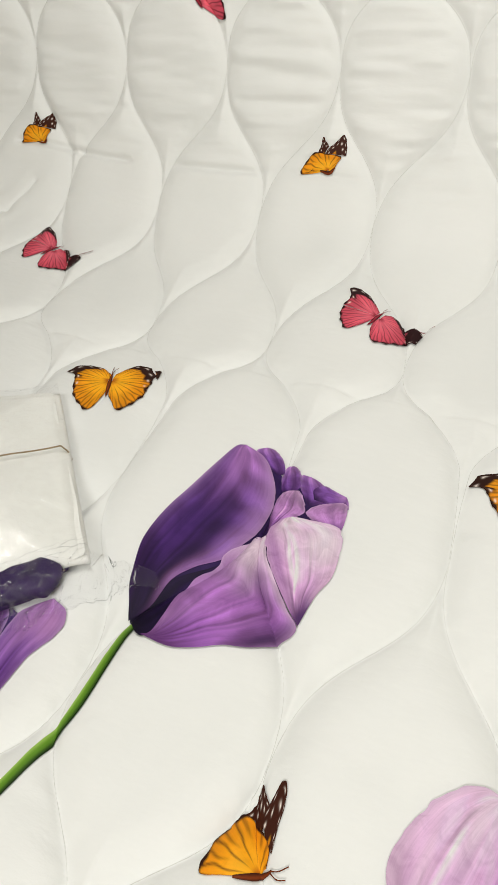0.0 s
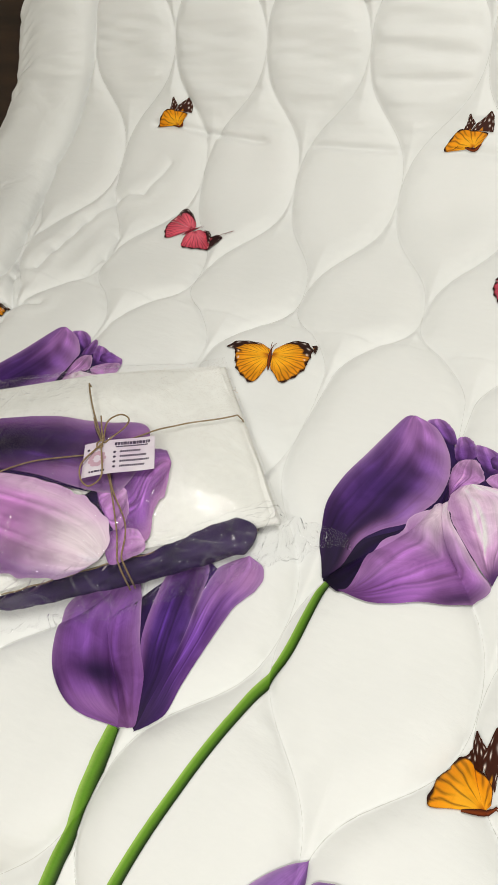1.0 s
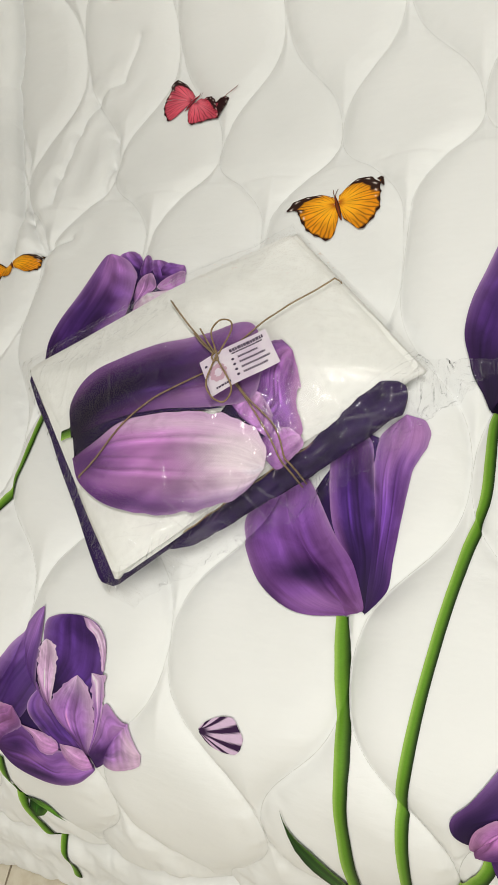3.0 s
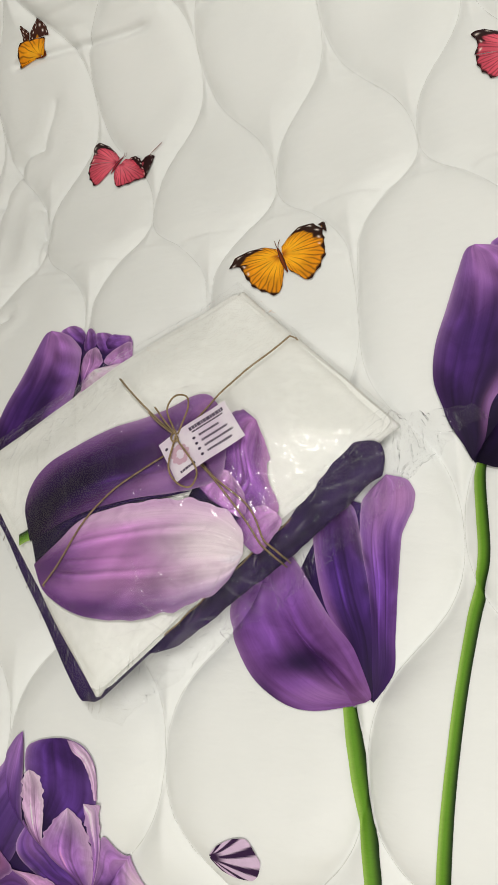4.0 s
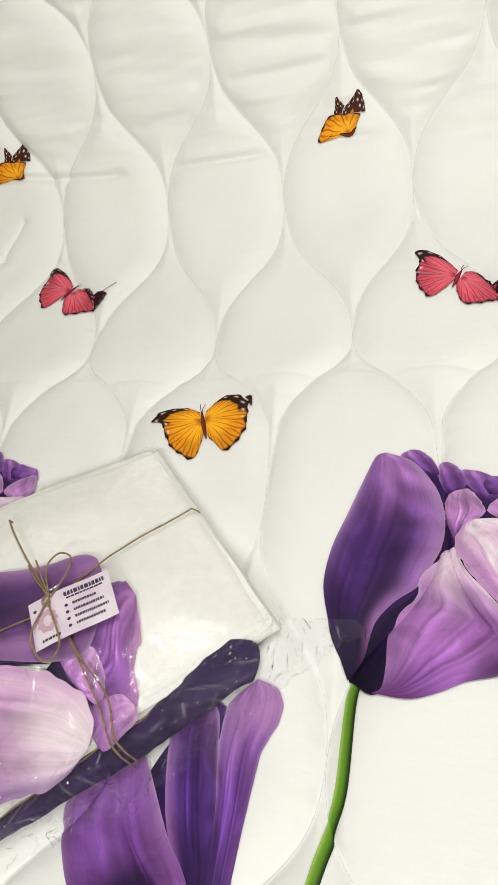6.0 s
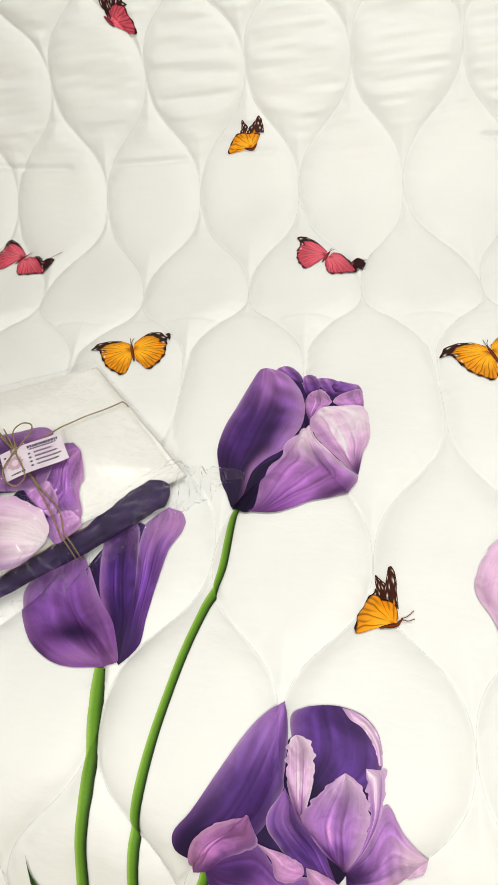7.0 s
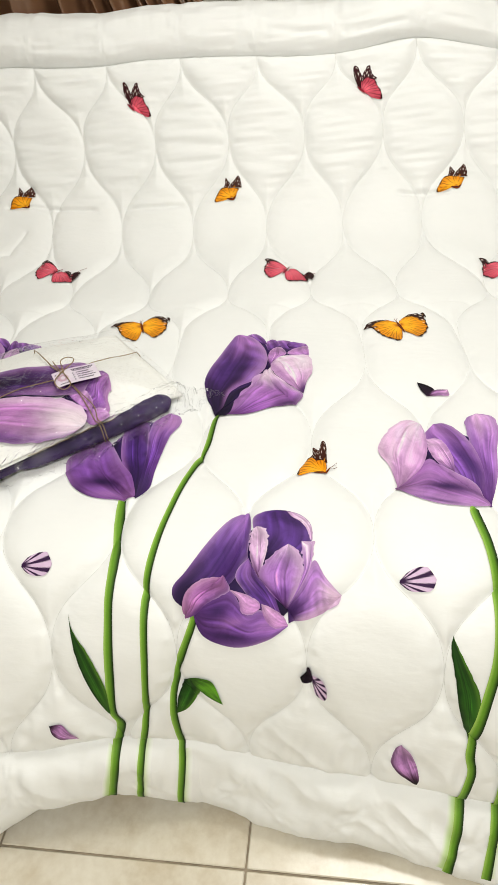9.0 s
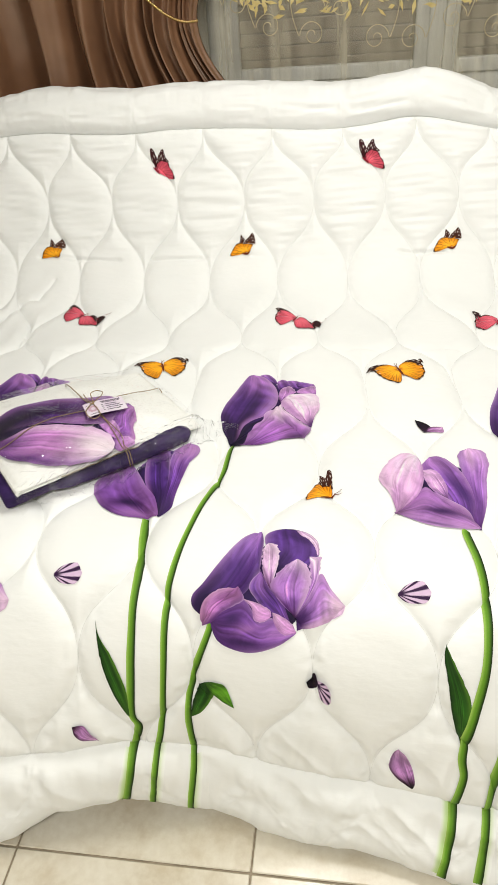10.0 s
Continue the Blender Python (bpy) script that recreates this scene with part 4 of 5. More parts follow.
def stems(q, at):
    pr = Print(on_quilt, at)
    # pale green bleed beside the stems where they cross the border
    for line in ([(-8, -500), (-14, -520), (-31, -581), (-40, -636)], [(46, -498), (42, -516), (29, -592), (21, -655)], [(114, -524), (113, -545), (103, -618), (99, -694)],
                 [(602, -540), (600, -560), (598, -612), (585, -692)], [(671, -546), (670, -566), (668, -621), (661, -688)]):
        pr.layer = -8
        pr.ribbon("halo", line, .030, q, "stem_bleed")
        pr.parent = None
    pr.layer = 0
    pr.ribbon("stem", [(-2, 6), (15, -119), (13, -203), (8, -309), (2, -405), (11, -440), (-10, -514), (-26, -581), (-36, -641)], .0155, q)
    pr.parent = None
    pr.ribbon("stem", [(151, 276), (139, 243), (137, 156), (128, 113), (102, -8), (81, -128), (75, -185), (70, -308), (56, -438), (39, -512), (25, -592), (17, -659)], .0122, q)
    pr.parent = None
    pr.ribbon("stem", [(160, -212), (155, -232), (135, -288), (122, -331), (110, -410), (111, -519), (98, -618), (94, -698)], .0128, q)
    pr.parent = None
    pr.ribbon("stem", [(624, 0), (622, -10), (635, -72), (642, -132), (644, -189), (641, -262), (626, -344), (612, -425), (618, -474), (607, -536), (604, -612), (591, -696)], .0155, q)
    pr.parent = None
    pr.ribbon("stem", [(763, 225), (761, 138), (751, 95), (725, -26), (703, -147), (697, -205), (672, -477), (666, -543), (663, -621), (656, -691)], .0155, q)
    pr.parent = None
    pr.petal("leaf", [(-6, -410), (-31, -350), (-48, -287), (-58, -218)], [(-2, -411), (-4, -351), (-25, -287), (-50, -245), (-58, -218)], q, "leaf")
    pr.parent = None
    pr.petal("leaf", [(115, -413), (122, -376), (132, -346), (146, -333)], [(115, -413), (139, -399), (164, -356), (146, -333)], q, "leaf")
    pr.parent = None
    pr.petal("leafbright", [(146, -333), (165, -329), (186, -336), (201, -383)], [(146, -333), (156, -354), (178, -371), (201, -383)], q, "leaf")
    pr.parent = None
    pr.petal("petal", [(-114, -426), (-111, -446), (-95, -461), (-66, -463)], [(-114, -426), (-93, -425), (-80, -447), (-66, -463)], q, "loose_petal")
    pr.parent = None
    pr.petal("petaldark", [(332, -313), (337, -330), (352, -327), (357, -316)], [(332, -313), (342, -306), (351, -295), (357, -316)], q, "loose_petal")
    pr.parent = None
    pr.fan("shell", [(356, -317)], [(356, -308), (372, -313), (380, -334), (377, -356), (363, -349), (356, -325)], q, "shell_petal")


def right_leaves(q, at):
    pr = Print(on_quilt, at)
    pr.petal("leaf", [(33, -195), (13, -117), (5, -67), (-2, -26), (-1, 2)], [(39, -194), (45, -156), (43, -94), (28, -56), (10, -21), (-1, 2)], q, "leaf")
    pr.parent = None
    pr.fan("shell", [(-84, 86)], [(-82, 88), (-70, 100), (-50, 109), (-35, 105), (-27, 91), (-29, 75), (-47, 68), (-68, 71), (-82, 82)], q, "shell_petal")
    pr.parent = None
    pr.petal("petal", [(-46, -293), (-68, -277), (-89, -252), (-84, -226), (-74, -212)], [(-46, -293), (-43, -277), (-50, -245), (-61, -221), (-74, -212)], q, "loose_petal")
    pr.parent = None
    pr.petal("petaldark", [(-26, 577), (-20, 552), (-9, 534)], [(-26, 577), (-6, 567), (8, 551), (-9, 534)], q, "loose_petal")
    pr.petal("petal", [(-9, 534), (6, 553), (34, 561)], [(-9, 534), (14, 540), (36, 549), (34, 561)], q, "petal")
    pr.parent = None


def butterfly_spread(q, at, squeeze=1.0):
    pr = Print(on_quilt, at, squeeze)
    pr.fan("orange_fore_l", [(-5, 10)], [(-10, 24), (-31, 33), (-53, 33), (-75, 27), (-85, 9), (-71, 5), (-62, -3), (-51, -24)], q, "butterfly_print")
    pr.fan("orange_hind_l", [(-5, 10)], [(-53, -18), (-47, -28), (-40, -41), (-25, -51), (-9, -60), (1, -56), (4, -29), (3, -5)], q)
    pr.fan("orange_fore_r", [(-1, 12)], [(-2, 26), (11, 45), (23, 56), (40, 60), (54, 51), (60, 35), (61, 15), (63, 8)], q)
    pr.fan("orange_hind_r", [(-1, 12)], [(60, 16), (64, -5), (59, -23), (51, -38), (40, -45), (27, -33), (13, -21), (5, -3)], q)
    pr.fan("orange_tip", [(54, 51)], [(49, 56), (56, 62), (62, 41), (56, 45)], q)
    pr.ribbon("body", [(-8, 25), (-2, 8), (5, -11), (10, -24)], .0065, q, "body")
    pr.ribbon("body", [(-8, 24), (-11, 31), (-13, 39)], .0011, q, "antenna")
    pr.ribbon("body", [(-7, 24), (-7, 32), (-5, 39)], .0011, q, "antenna")


def butterfly_red(q, at):
    pr = Print(on_quilt, at)
    pr.fan("red_fore_l", [(-6, -4)], [(-4, 8), (-19, 30), (-37, 49), (-60, 59), (-68, 52), (-61, 30), (-66, 9)], q, "butterfly_print")
    pr.fan("red_hind_l", [(-6, -4)], [(-64, 6), (-64, -17), (-55, -37), (-43, -50), (-24, -35), (-11, -18), (-8, -17)], q)
    pr.fan("red_fore_r", [(1, -8)], [(6, 5), (18, 7), (33, 2), (46, -12), (57, -37), (53, -47)], q)
    pr.fan("red_hind_r", [(1, -8)], [(55, -45), (49, -54), (38, -62), (22, -68), (4, -67), (-5, -43), (-6, -23)], q)
    pr.fan("red_tip", [(47, -20)], [(46, -16), (61, -11), (76, -19), (70, -36), (56, -46)], q)
    pr.ribbon("redbody", [(1, 7), (-3, -4), (-7, -20), (-12, -32)], .0065, q, "body")
    pr.ribbon("redbody", [(1, 6), (4, 13), (10, 19)], .0011, q, "antenna")
    pr.ribbon("redbody", [(1, 6), (1, 14), (4, 22)], .0011, q, "antenna")
    pr.ribbon("redbody", [(66, -15), (78, -4), (88, 6)], .0013, q, "tail")


def butterfly_small(q, at):
    pr = Print(on_quilt, at)
    pr.fan("orange_up_l", [(-3, 8)], [(-16, 7), (-12, 21), (-9, 38), (-2, 31), (4, 22)], q, "butterfly_print")
    pr.fan("orange_up_r", [(15, 10)], [(0, 11), (6, 22), (17, 33), (27, 43), (35, 27), (37, 9)], q)
    pr.fan("orange_wing", [(9, -17)], [(-20, -16), (-38, -29), (-46, -22), (-37, -9), (-31, 5), (-18, 12), (3, 11), (28, 8), (25, -4), (19, -18)], q)
    pr.ribbon("body", [(-6, -18), (11, -21), (22, -12)], .0065, q, "body")


def butterfly_side(q, at):
    pr = Print(on_quilt, at)
    pr.fan("orange_up_l", [(13, 15)], [(-14, 18), (-8, 29), (-4, 39), (-3, 50), (-2, 59), (4, 51), (11, 43)], q, "butterfly_print")
    pr.fan("orange_up_r", [(22, 10)], [(8, 32), (11, 48), (12, 59), (15, 67), (19, 67), (24, 49), (25, 28), (27, 8)], q)
    pr.fan("orange_wing", [(21, -12)], [(16, -15), (-9, -26), (-25, -32), (-28, -26), (-27, -9), (-25, 3), (-17, 13), (-18, 18), (-8, 29), (4, 26), (14, 21), (24, 11), (27, -3)], q)
    pr.ribbon("body", [(2, -22), (17, -15), (29, -7), (32, -3)], .0065, q, "body")
    pr.ribbon("body", [(31, -4), (38, -2), (45, 4)], .0010, q, "antenna")
    pr.ribbon("body", [(31, -5), (39, -8), (46, -6)], .0010, q, "antenna")


def butterfly_top(q, at):
    pr = Print(on_quilt, at)
    pr.fan("red_up_l", [(-14, -17)], [(-20, -6), (-31, 21), (-35, 48), (-29, 60), (-20, 47), (-13, 28), (-4, 12)], q, "butterfly_print")
    pr.fan("red_up_r", [(-6, -13)], [(-10, 23), (-2, 42), (9, 54), (15, 36), (20, 21), (30, 12)], q)
    pr.fan("red_wing", [(-12, -20)], [(-12, 8), (6, 16), (24, 10), (32, -5), (41, -21), (46, -36), (42, -45), (22, -39), (1, -29)], q)
    pr.ribbon("redbody", [(-25, -6), (-12, -20), (-4, -29)], .0065, q, "body")


# greyer than the cloth: the seam crease's shade is put into the thread colour
THREAD = mottled("shaded_thread", (.60, .60, .57), (.74, .74, .71), 70, .9, .2, .0005).mat


def stitching(q):
    """One line of stitches along each wavy seam, along the borders and the hem."""
    def run(name, x, p):
        place = on_quilt(x, p, .0004)
        cut = np.arange(len(x))
        rad = .00034 * (.86 + .14 * np.cos(cut * 1.05)) * (1 + .3 * lattice_noise(cut * .11, 0 * x, 81))
        part(name, tube(name, place, rad, 5), THREAD, q)

    for k in range(-9, 15):
        p = np.arange(low_seam(np.array(CELL / 2 * k)) + .004, TOP_SEAM, .005)
        x = seam_line(k, p)
        keep = (x > np.where(p > 1.16, left_seam(p), left_edge(p)) + .02)
        if keep.sum() > 40:
            run("stitch_line", x[keep], p[keep])
    x = np.arange(-.62, 1.55, .005)
    run("border_stitch", x, np.full(x.shape, TOP_SEAM))
    x = np.arange(-1.1, 1.55, .005)
    run("border_stitch", x, low_seam(x))
    p = np.arange(1.17, TOP_SEAM, .005)
    run("border_stitch", left_seam(p), p)


def left_repeat(q):
    """The pieces of the next repeat of the print that still show."""
    pr = Print(on_quilt, (.170 - .652, .726 + .014))
    pr.ribbon("stem", [(141, 243), (139, 156), (129, 113), (103, -8), (81, -129), (75, -187), (69, -310)], .013, q)
    pr = Print(on_quilt, (.170 - .632, .706))
    pr.ribbon("stem", [(155, -235), (135, -291), (122, -334), (110, -413), (111, -522), (98, -622)], .014, q)
    for kind, one, two in (("leaf", [(115, -416), (122, -379), (132, -349), (146, -337)], [(115, -416), (140, -402), (164, -360), (146, -337)]),
                           ("leafbright", [(146, -337), (165, -333), (186, -339), (201, -387)], [(146, -337), (156, -358), (178, -375), (201, -387)])):
        pr.parent = None
        pr.petal(kind, one, two, q, "leaf")
    pr = Print(on_quilt, (.744 - .635, .499))
    pr.fan("shell", [(-84, 87)], [(-83, 90), (-71, 101), (-50, 110), (-35, 107), (-27, 93), (-29, 76), (-47, 69), (-69, 73), (-83, 84)], q, "shell_petal")


def bedspread():
    q = thing("quilt", (.3, .9, FLOOR), "white padded quilt with printed purple tulips and butterflies, onion stitched", "quilt")
    cover = part("cover", grid_mesh("cover", QUILT), COTTON, q, "white puffed cover stitched in onion shapes")
    lining = (MID - NORMAL * .024)[::8, ::8].copy()
    lining[..., 2] = np.maximum(lining[..., 2], FLOOR + .002)
    part("lining", grid_mesh("lining", lining), COTTON, q, "plain white lining under the padding")
    stitching(q)
    for dx, dp in ((0, 0), (-.652, .014), (.622, -.018)):
        tulip_closed(q, (.317 + dx, .988 + dp))
    tulip_cup(q, (.173, .733))
    for dx, dp in ((0, 0), (-.632, -.020), (.63, 0)):
        tulip_open(q, (.333 + dx, .507 + dp))
    tulip_wide(q, (.808, .732))
    stems(q, (.174, .726))
    right_leaves(q, (.751, .500))
    for at in ((.070, 1.318), (.702, 1.294)):
        butterfly_spread(q, at)
    butterfly_spread(q, (-.556, 1.284), .40)
    for at in ((.417, 1.596), (-.261, 1.640), (.990, 1.574)):
        butterfly_red(q, at)
    for at in ((.231, 1.904), (-.412, 1.901), (.869, 1.901), (-1.01, 1.80)):
        butterfly_small(q, at)
    butterfly_side(q, (.519, .828))
    for at in ((-.039, 2.165), (.624, 2.172), (-.67, 2.175)):
        butterfly_top(q, at)
    left_repeat(q)



# ---- the packed set on the quilt ----
PACK = np.array([(-.0895, .293), (.2335, .595), (-.356, .588), (.020, .833)])


def pack_place(a, b):
    """Plan of the packed set: a along its length, b across."""
    c = PACK
    a, b = np.asarray(a)[..., None], np.asarray(b)[..., None]
    return c[0] * (1 - a) * (1 - b) + c[1] * a * (1 - b) + c[2] * (1 - a) * b + c[3] * a * b


def pack_edge(a):
    """Height of the stack's rim: it sinks towards the far end of its length."""
    return .058 - .012 * a - .022 * smooth(.5, 1.02, a)


def pack_top(x, y):
    """Height of the packed set's upper cloth over a place of the plan."""
    e = np.array([(PACK[1] + PACK[3] - PACK[0] - PACK[2]) / 2, (PACK[2] + PACK[3] - PACK[0] - PACK[1]) / 2])
    m = np.linalg.inv(e.T)
    d = np.stack([x, y], -1) - PACK.mean(0)
    ab = d @ m.T + .5
    r = np.minimum(np.minimum(ab[..., 0], 1 - ab[..., 0]), np.minimum(ab[..., 1], 1 - ab[..., 1]))
    a = np.clip(ab[..., 0], -.1, 1.1)
    return pack_edge(a) + .020 * smooth(-.02, .28, r) + .0016 * lattice_noise(x * 30, y * 30, 41) + .004 * lattice_noise(x * 8, y * 8, 42)


def slab(name, corners, z0, z1, bulge, seed, rounding=.012, n=36):
    """A folded cloth block with rounded edges over four corners of the plan."""
    c = np.array(corners)
    ring = []
    t = np.linspace(0, 1, n, endpoint=False)[:, None]
    order = [c[0], c[1], c[3], c[2]]
    loop = np.vstack([order[i] * (1 - t) + order[(i + 1) % 4] * t for i in range(4)])
    mid = c.mean(0)
    loop = np.array([(loop[i - 1] + loop[i] * 2 + loop[(i + 1) % len(loop)]) / 4 for i in range(len(loop))])
    layers = [(1 - .03, z0), (1, z0 + .004), (1 + .003, (z0 + z1) / 2), (1, z1 - .004), (.985, z1 - .0005)] + [(k, z1) for k in (.94, .85, .72, .55, .36, .18, .02)]
    for k, z in layers:
        xy = mid + (loop - mid) * k
        top = smooth(1.0, .55, np.array(k)) * bulge
        d = (loop - mid) / np.linalg.norm(loop - mid, axis=1)[:, None]
        side = (.0025 * lattice_noise(np.arange(len(loop)) * .15, np.full(len(loop), z * 160.0), seed + 1))[:, None] * d * (k > .97)
        ring.append(np.column_stack([xy + side, z + top + 0 * xy[:, 0]]))
    ring = np.array(ring)
    e = np.array([(PACK[1] + PACK[3] - PACK[0] - PACK[2]) / 2, (PACK[2] + PACK[3] - PACK[0] - PACK[1]) / 2])
    along = ((ring[..., :2] - PACK.mean(0)) @ np.linalg.inv(e.T).T + .5)[..., 0]
    ring[..., 2] *= pack_edge(np.clip(along, -.05, 1.05)) / .064
    return grid_mesh(name, ring, closed=True)


def packed_set():
    white = mottled("white_folded_cotton", (.84, .84, .80), (.89, .89, .855), 12, .6, .12, .002).mat
    violet = Nodes("dark_purple_cotton", .7).set(Specular_IOR_Level=.2)
    violet.colour(violet.ramp(violet.noise(violet.coords("Object", (1, 1, 3)), 26, 5), [(.3, (.014, .006, .040)), (.7, (.040, .017, .095))]))
    violet.bump(violet.noise(violet.coords(), 40, 4), .25, .003)
    violet = violet.mat
    pk = thing("packed_bedding_set", (-.03, .55, .02), "folded white and purple bed linen in clear film, tied with twine", "bedding")
    lower = [PACK[0] + (-.026, -.006), PACK[1] + (-.022, -.016), PACK[2] + (-.010, -.004), PACK[3] + (-.022, -.006)]
    part("folded_sheet", slab("folded_sheet", lower, .012, .046, .004, 51), violet, pk, "dark purple folded sheet")
    w = np.linspace(0, 1, 130)[:, None]
    t = np.linspace(0, 2 * math.pi, 40, endpoint=False)[None, :]
    rad = (.011 + .012 * w) * np.sqrt(np.clip(np.minimum(w / .10, (1 - w) / .06), .02, 1))
    rad = rad * (1 + .09 * lattice_noise(np.cos(t) * 2.2 + 9 * w, np.sin(t) * 2.2 + 16 * w, 58) + .05 * lattice_noise(np.cos(t) * 5 + 30 * w, np.sin(t) * 5 - 22 * w, 59))
    mid = np.stack([-.045 + .257 * w, .345 + .226 * w - .008 * np.sin(w * 3), .024 - .002 * w], -1)
    side = np.array((.618, -.786, 0))
    roll = mid + side * (1.15 * rad * np.cos(t))[..., None] + np.array((0, 0, 1.0)) * (.85 * rad * np.sin(t))[..., None]
    part("sheet_fold", grid_mesh("sheet_fold", roll, closed=True), violet, pk, "dark purple fold standing out of the stack")
    for i, (z0, z1, k) in enumerate(((.0465, .0530, .010), (.0555, .0625, .003))):
        cs = [PACK[0] + (k * .5, k * .4), PACK[1] + (-.006, .002), PACK[2] + (.004, 0), PACK[3] + (-.008, -.006)]
        part("folded_layer", slab("folded_layer", cs, z0, z1, .0, 61 + i), white, pk)
    # upper cover with its print
    a = np.linspace(0, 1, 90)[None, :]
    b = np.linspace(0, 1, 70)[:, None]
    a, b = np.broadcast_arrays(a, b)
    r = np.minimum(np.minimum(a, 1 - a), np.minimum(b, 1 - b))
    xy = pack_place(a, b)
    z = pack_top(xy[..., 0], xy[..., 1])
    z = z - .008 * (1 - smooth(0, .035, r))
    top = np.concatenate([xy, z[..., None]], -1)
    cov = part("folded_cover", grid_mesh("folded_cover", top), white, pk, "white folded duvet cover printed with a large tulip")
    mod = cov.modifiers.new("cloth", "SOLIDIFY")
    mod.thickness, mod.offset = .008, -1

    def cloth(x, y, lift):
        return np.stack([x, y, pack_top(x, y) + 2.2 * lift - .001], -1)

    pr = Print(cloth, (-.004, -.006))
    pr.ribbon("stem", [(-232, 478), (-215, 484), (-199, 491)], .016, pk)
    pr.parent = None
    pr.petal("dark", [(-212, 484), (-120, 502), (-43, 516), (16, 519)], [(-194, 443), (-154, 471), (-117, 487), (-72, 504), (16, 519)], pk, "tulip_print")
    pr.petal("dark", [(10, 512), (30, 545), (60, 545), (86, 520)], [(10, 512), (40, 486), (70, 470), (86, 520)], pk)
    pr.petal("lobe", [(52, 516), (42, 567), (47, 612), (64, 619), (83, 603)], [(62, 495), (96, 485), (112, 498), (99, 533), (100, 561), (83, 603)], pk)
    pr.petal("inner", [(36, 507), (18, 531), (30, 548), (56, 540)], [(36, 507), (73, 487), (74, 514), (56, 540)], pk)
    pr.petal("inner", [(63, 481), (79, 494), (94, 501), (110, 493)], [(73, 460), (93, 446), (106, 463), (116, 482), (110, 493)], pk)
    pr.petal("packleft", [(-215, 485), (-229, 521), (-213, 556), (-166, 585), (-111, 607), (-48, 624), (-4, 647), (18, 646), (33, 628)], [(-209, 473), (-159, 489), (-104, 503), (-50, 513), (-6, 517), (30, 523), (49, 537), (51, 574), (48, 604), (33, 628)], pk)
    pr.petal("frontlight", [(-196, 444), (-154, 471), (-118, 492), (-57, 506), (-12, 510), (33, 504), (58, 492), (74, 472), (76, 446)], [(-196, 444), (-173, 413), (-133, 389), (-91, 377), (-46, 376), (-4, 385), (34, 398), (60, 414), (76, 446)], pk)
    # twine
    jute = mottled("jute_twine", (.20, .13, .06), (.36, .26, .14), 200, .9, .5, .001).mat

    def cord(pts, lift=.004, drop=()):
        c = spline(pts, 10) / 1000 + (-.004, -.005)
        w = np.linspace(0, 1, len(c))
        zz = pack_top(c[:, 0], c[:, 1]) + lift + .0075
        line = np.column_stack([c, zz])
        for end in drop:
            k = 0 if end == 0 else -1
            d = (line[k] - line[4 if k == 0 else -5])
            d = d / np.linalg.norm(d)
            foot = [line[k] + d * .006 + (0, 0, -.012), line[k] + d * .008 + (0, 0, -.045)]
            line = np.vstack([foot[::-1], line]) if k == 0 else np.vstack([line, foot])
        return line

    tw = part("twine", tube("twine", cord([(-9, 583), (-62, 632), (-112, 684)], .002, (1,)), .0012, 7), jute, pk, "brown jute twine tied in a bow")
    for pts, lift, drop in (([(-9, 583), (30, 638), (68, 690), (106, 733)], .002, (1,)), ([(-8, 573), (-89, 517), (-150, 440), (-170, 416)], .002, (1,)), ([(-6, 573), (35, 535), (72, 490), (94, 458), (104, 448)], .002, (1,)),
                            ([(0, 578), (40, 532), (80, 498), (98, 462), (108, 452)], .003, (1,)),
                            ([(-5, 582), (-22, 616), (-17, 636), (-1, 634), (4, 614), (-3, 582)], .017, ()), ([(-5, 579), (-7, 540), (5, 520), (22, 513), (29, 526), (23, 542), (-3, 575)], .018, ()),
                            ([(-7, 582), (-26, 603), (-47, 629)], .005, ()), ([(-12, 586), (-38, 606), (-54, 622)], .004, ()), ([(-9, 588), (-4, 580), (-1, 574), (-6, 571), (-10, 578), (-5, 586)], .0185, ())):
        part("strand", tube("strand", cord(pts, lift, drop), .0011, 7), jute, tw)
    # thin brown line along the open edge of the folded cover
    edge = np.linspace(.22, .93, 90)
    rim = pack_place(edge, np.full(90, -.004))
    part("edge_seam", tube("edge_seam", np.column_stack([rim, pack_edge(edge) - .010 + .001 * np.sin(edge * 90)]), .0009, 6), jute, pk, "thin brown line along the open edge of the cover")
    card(pk)
    film(pk)


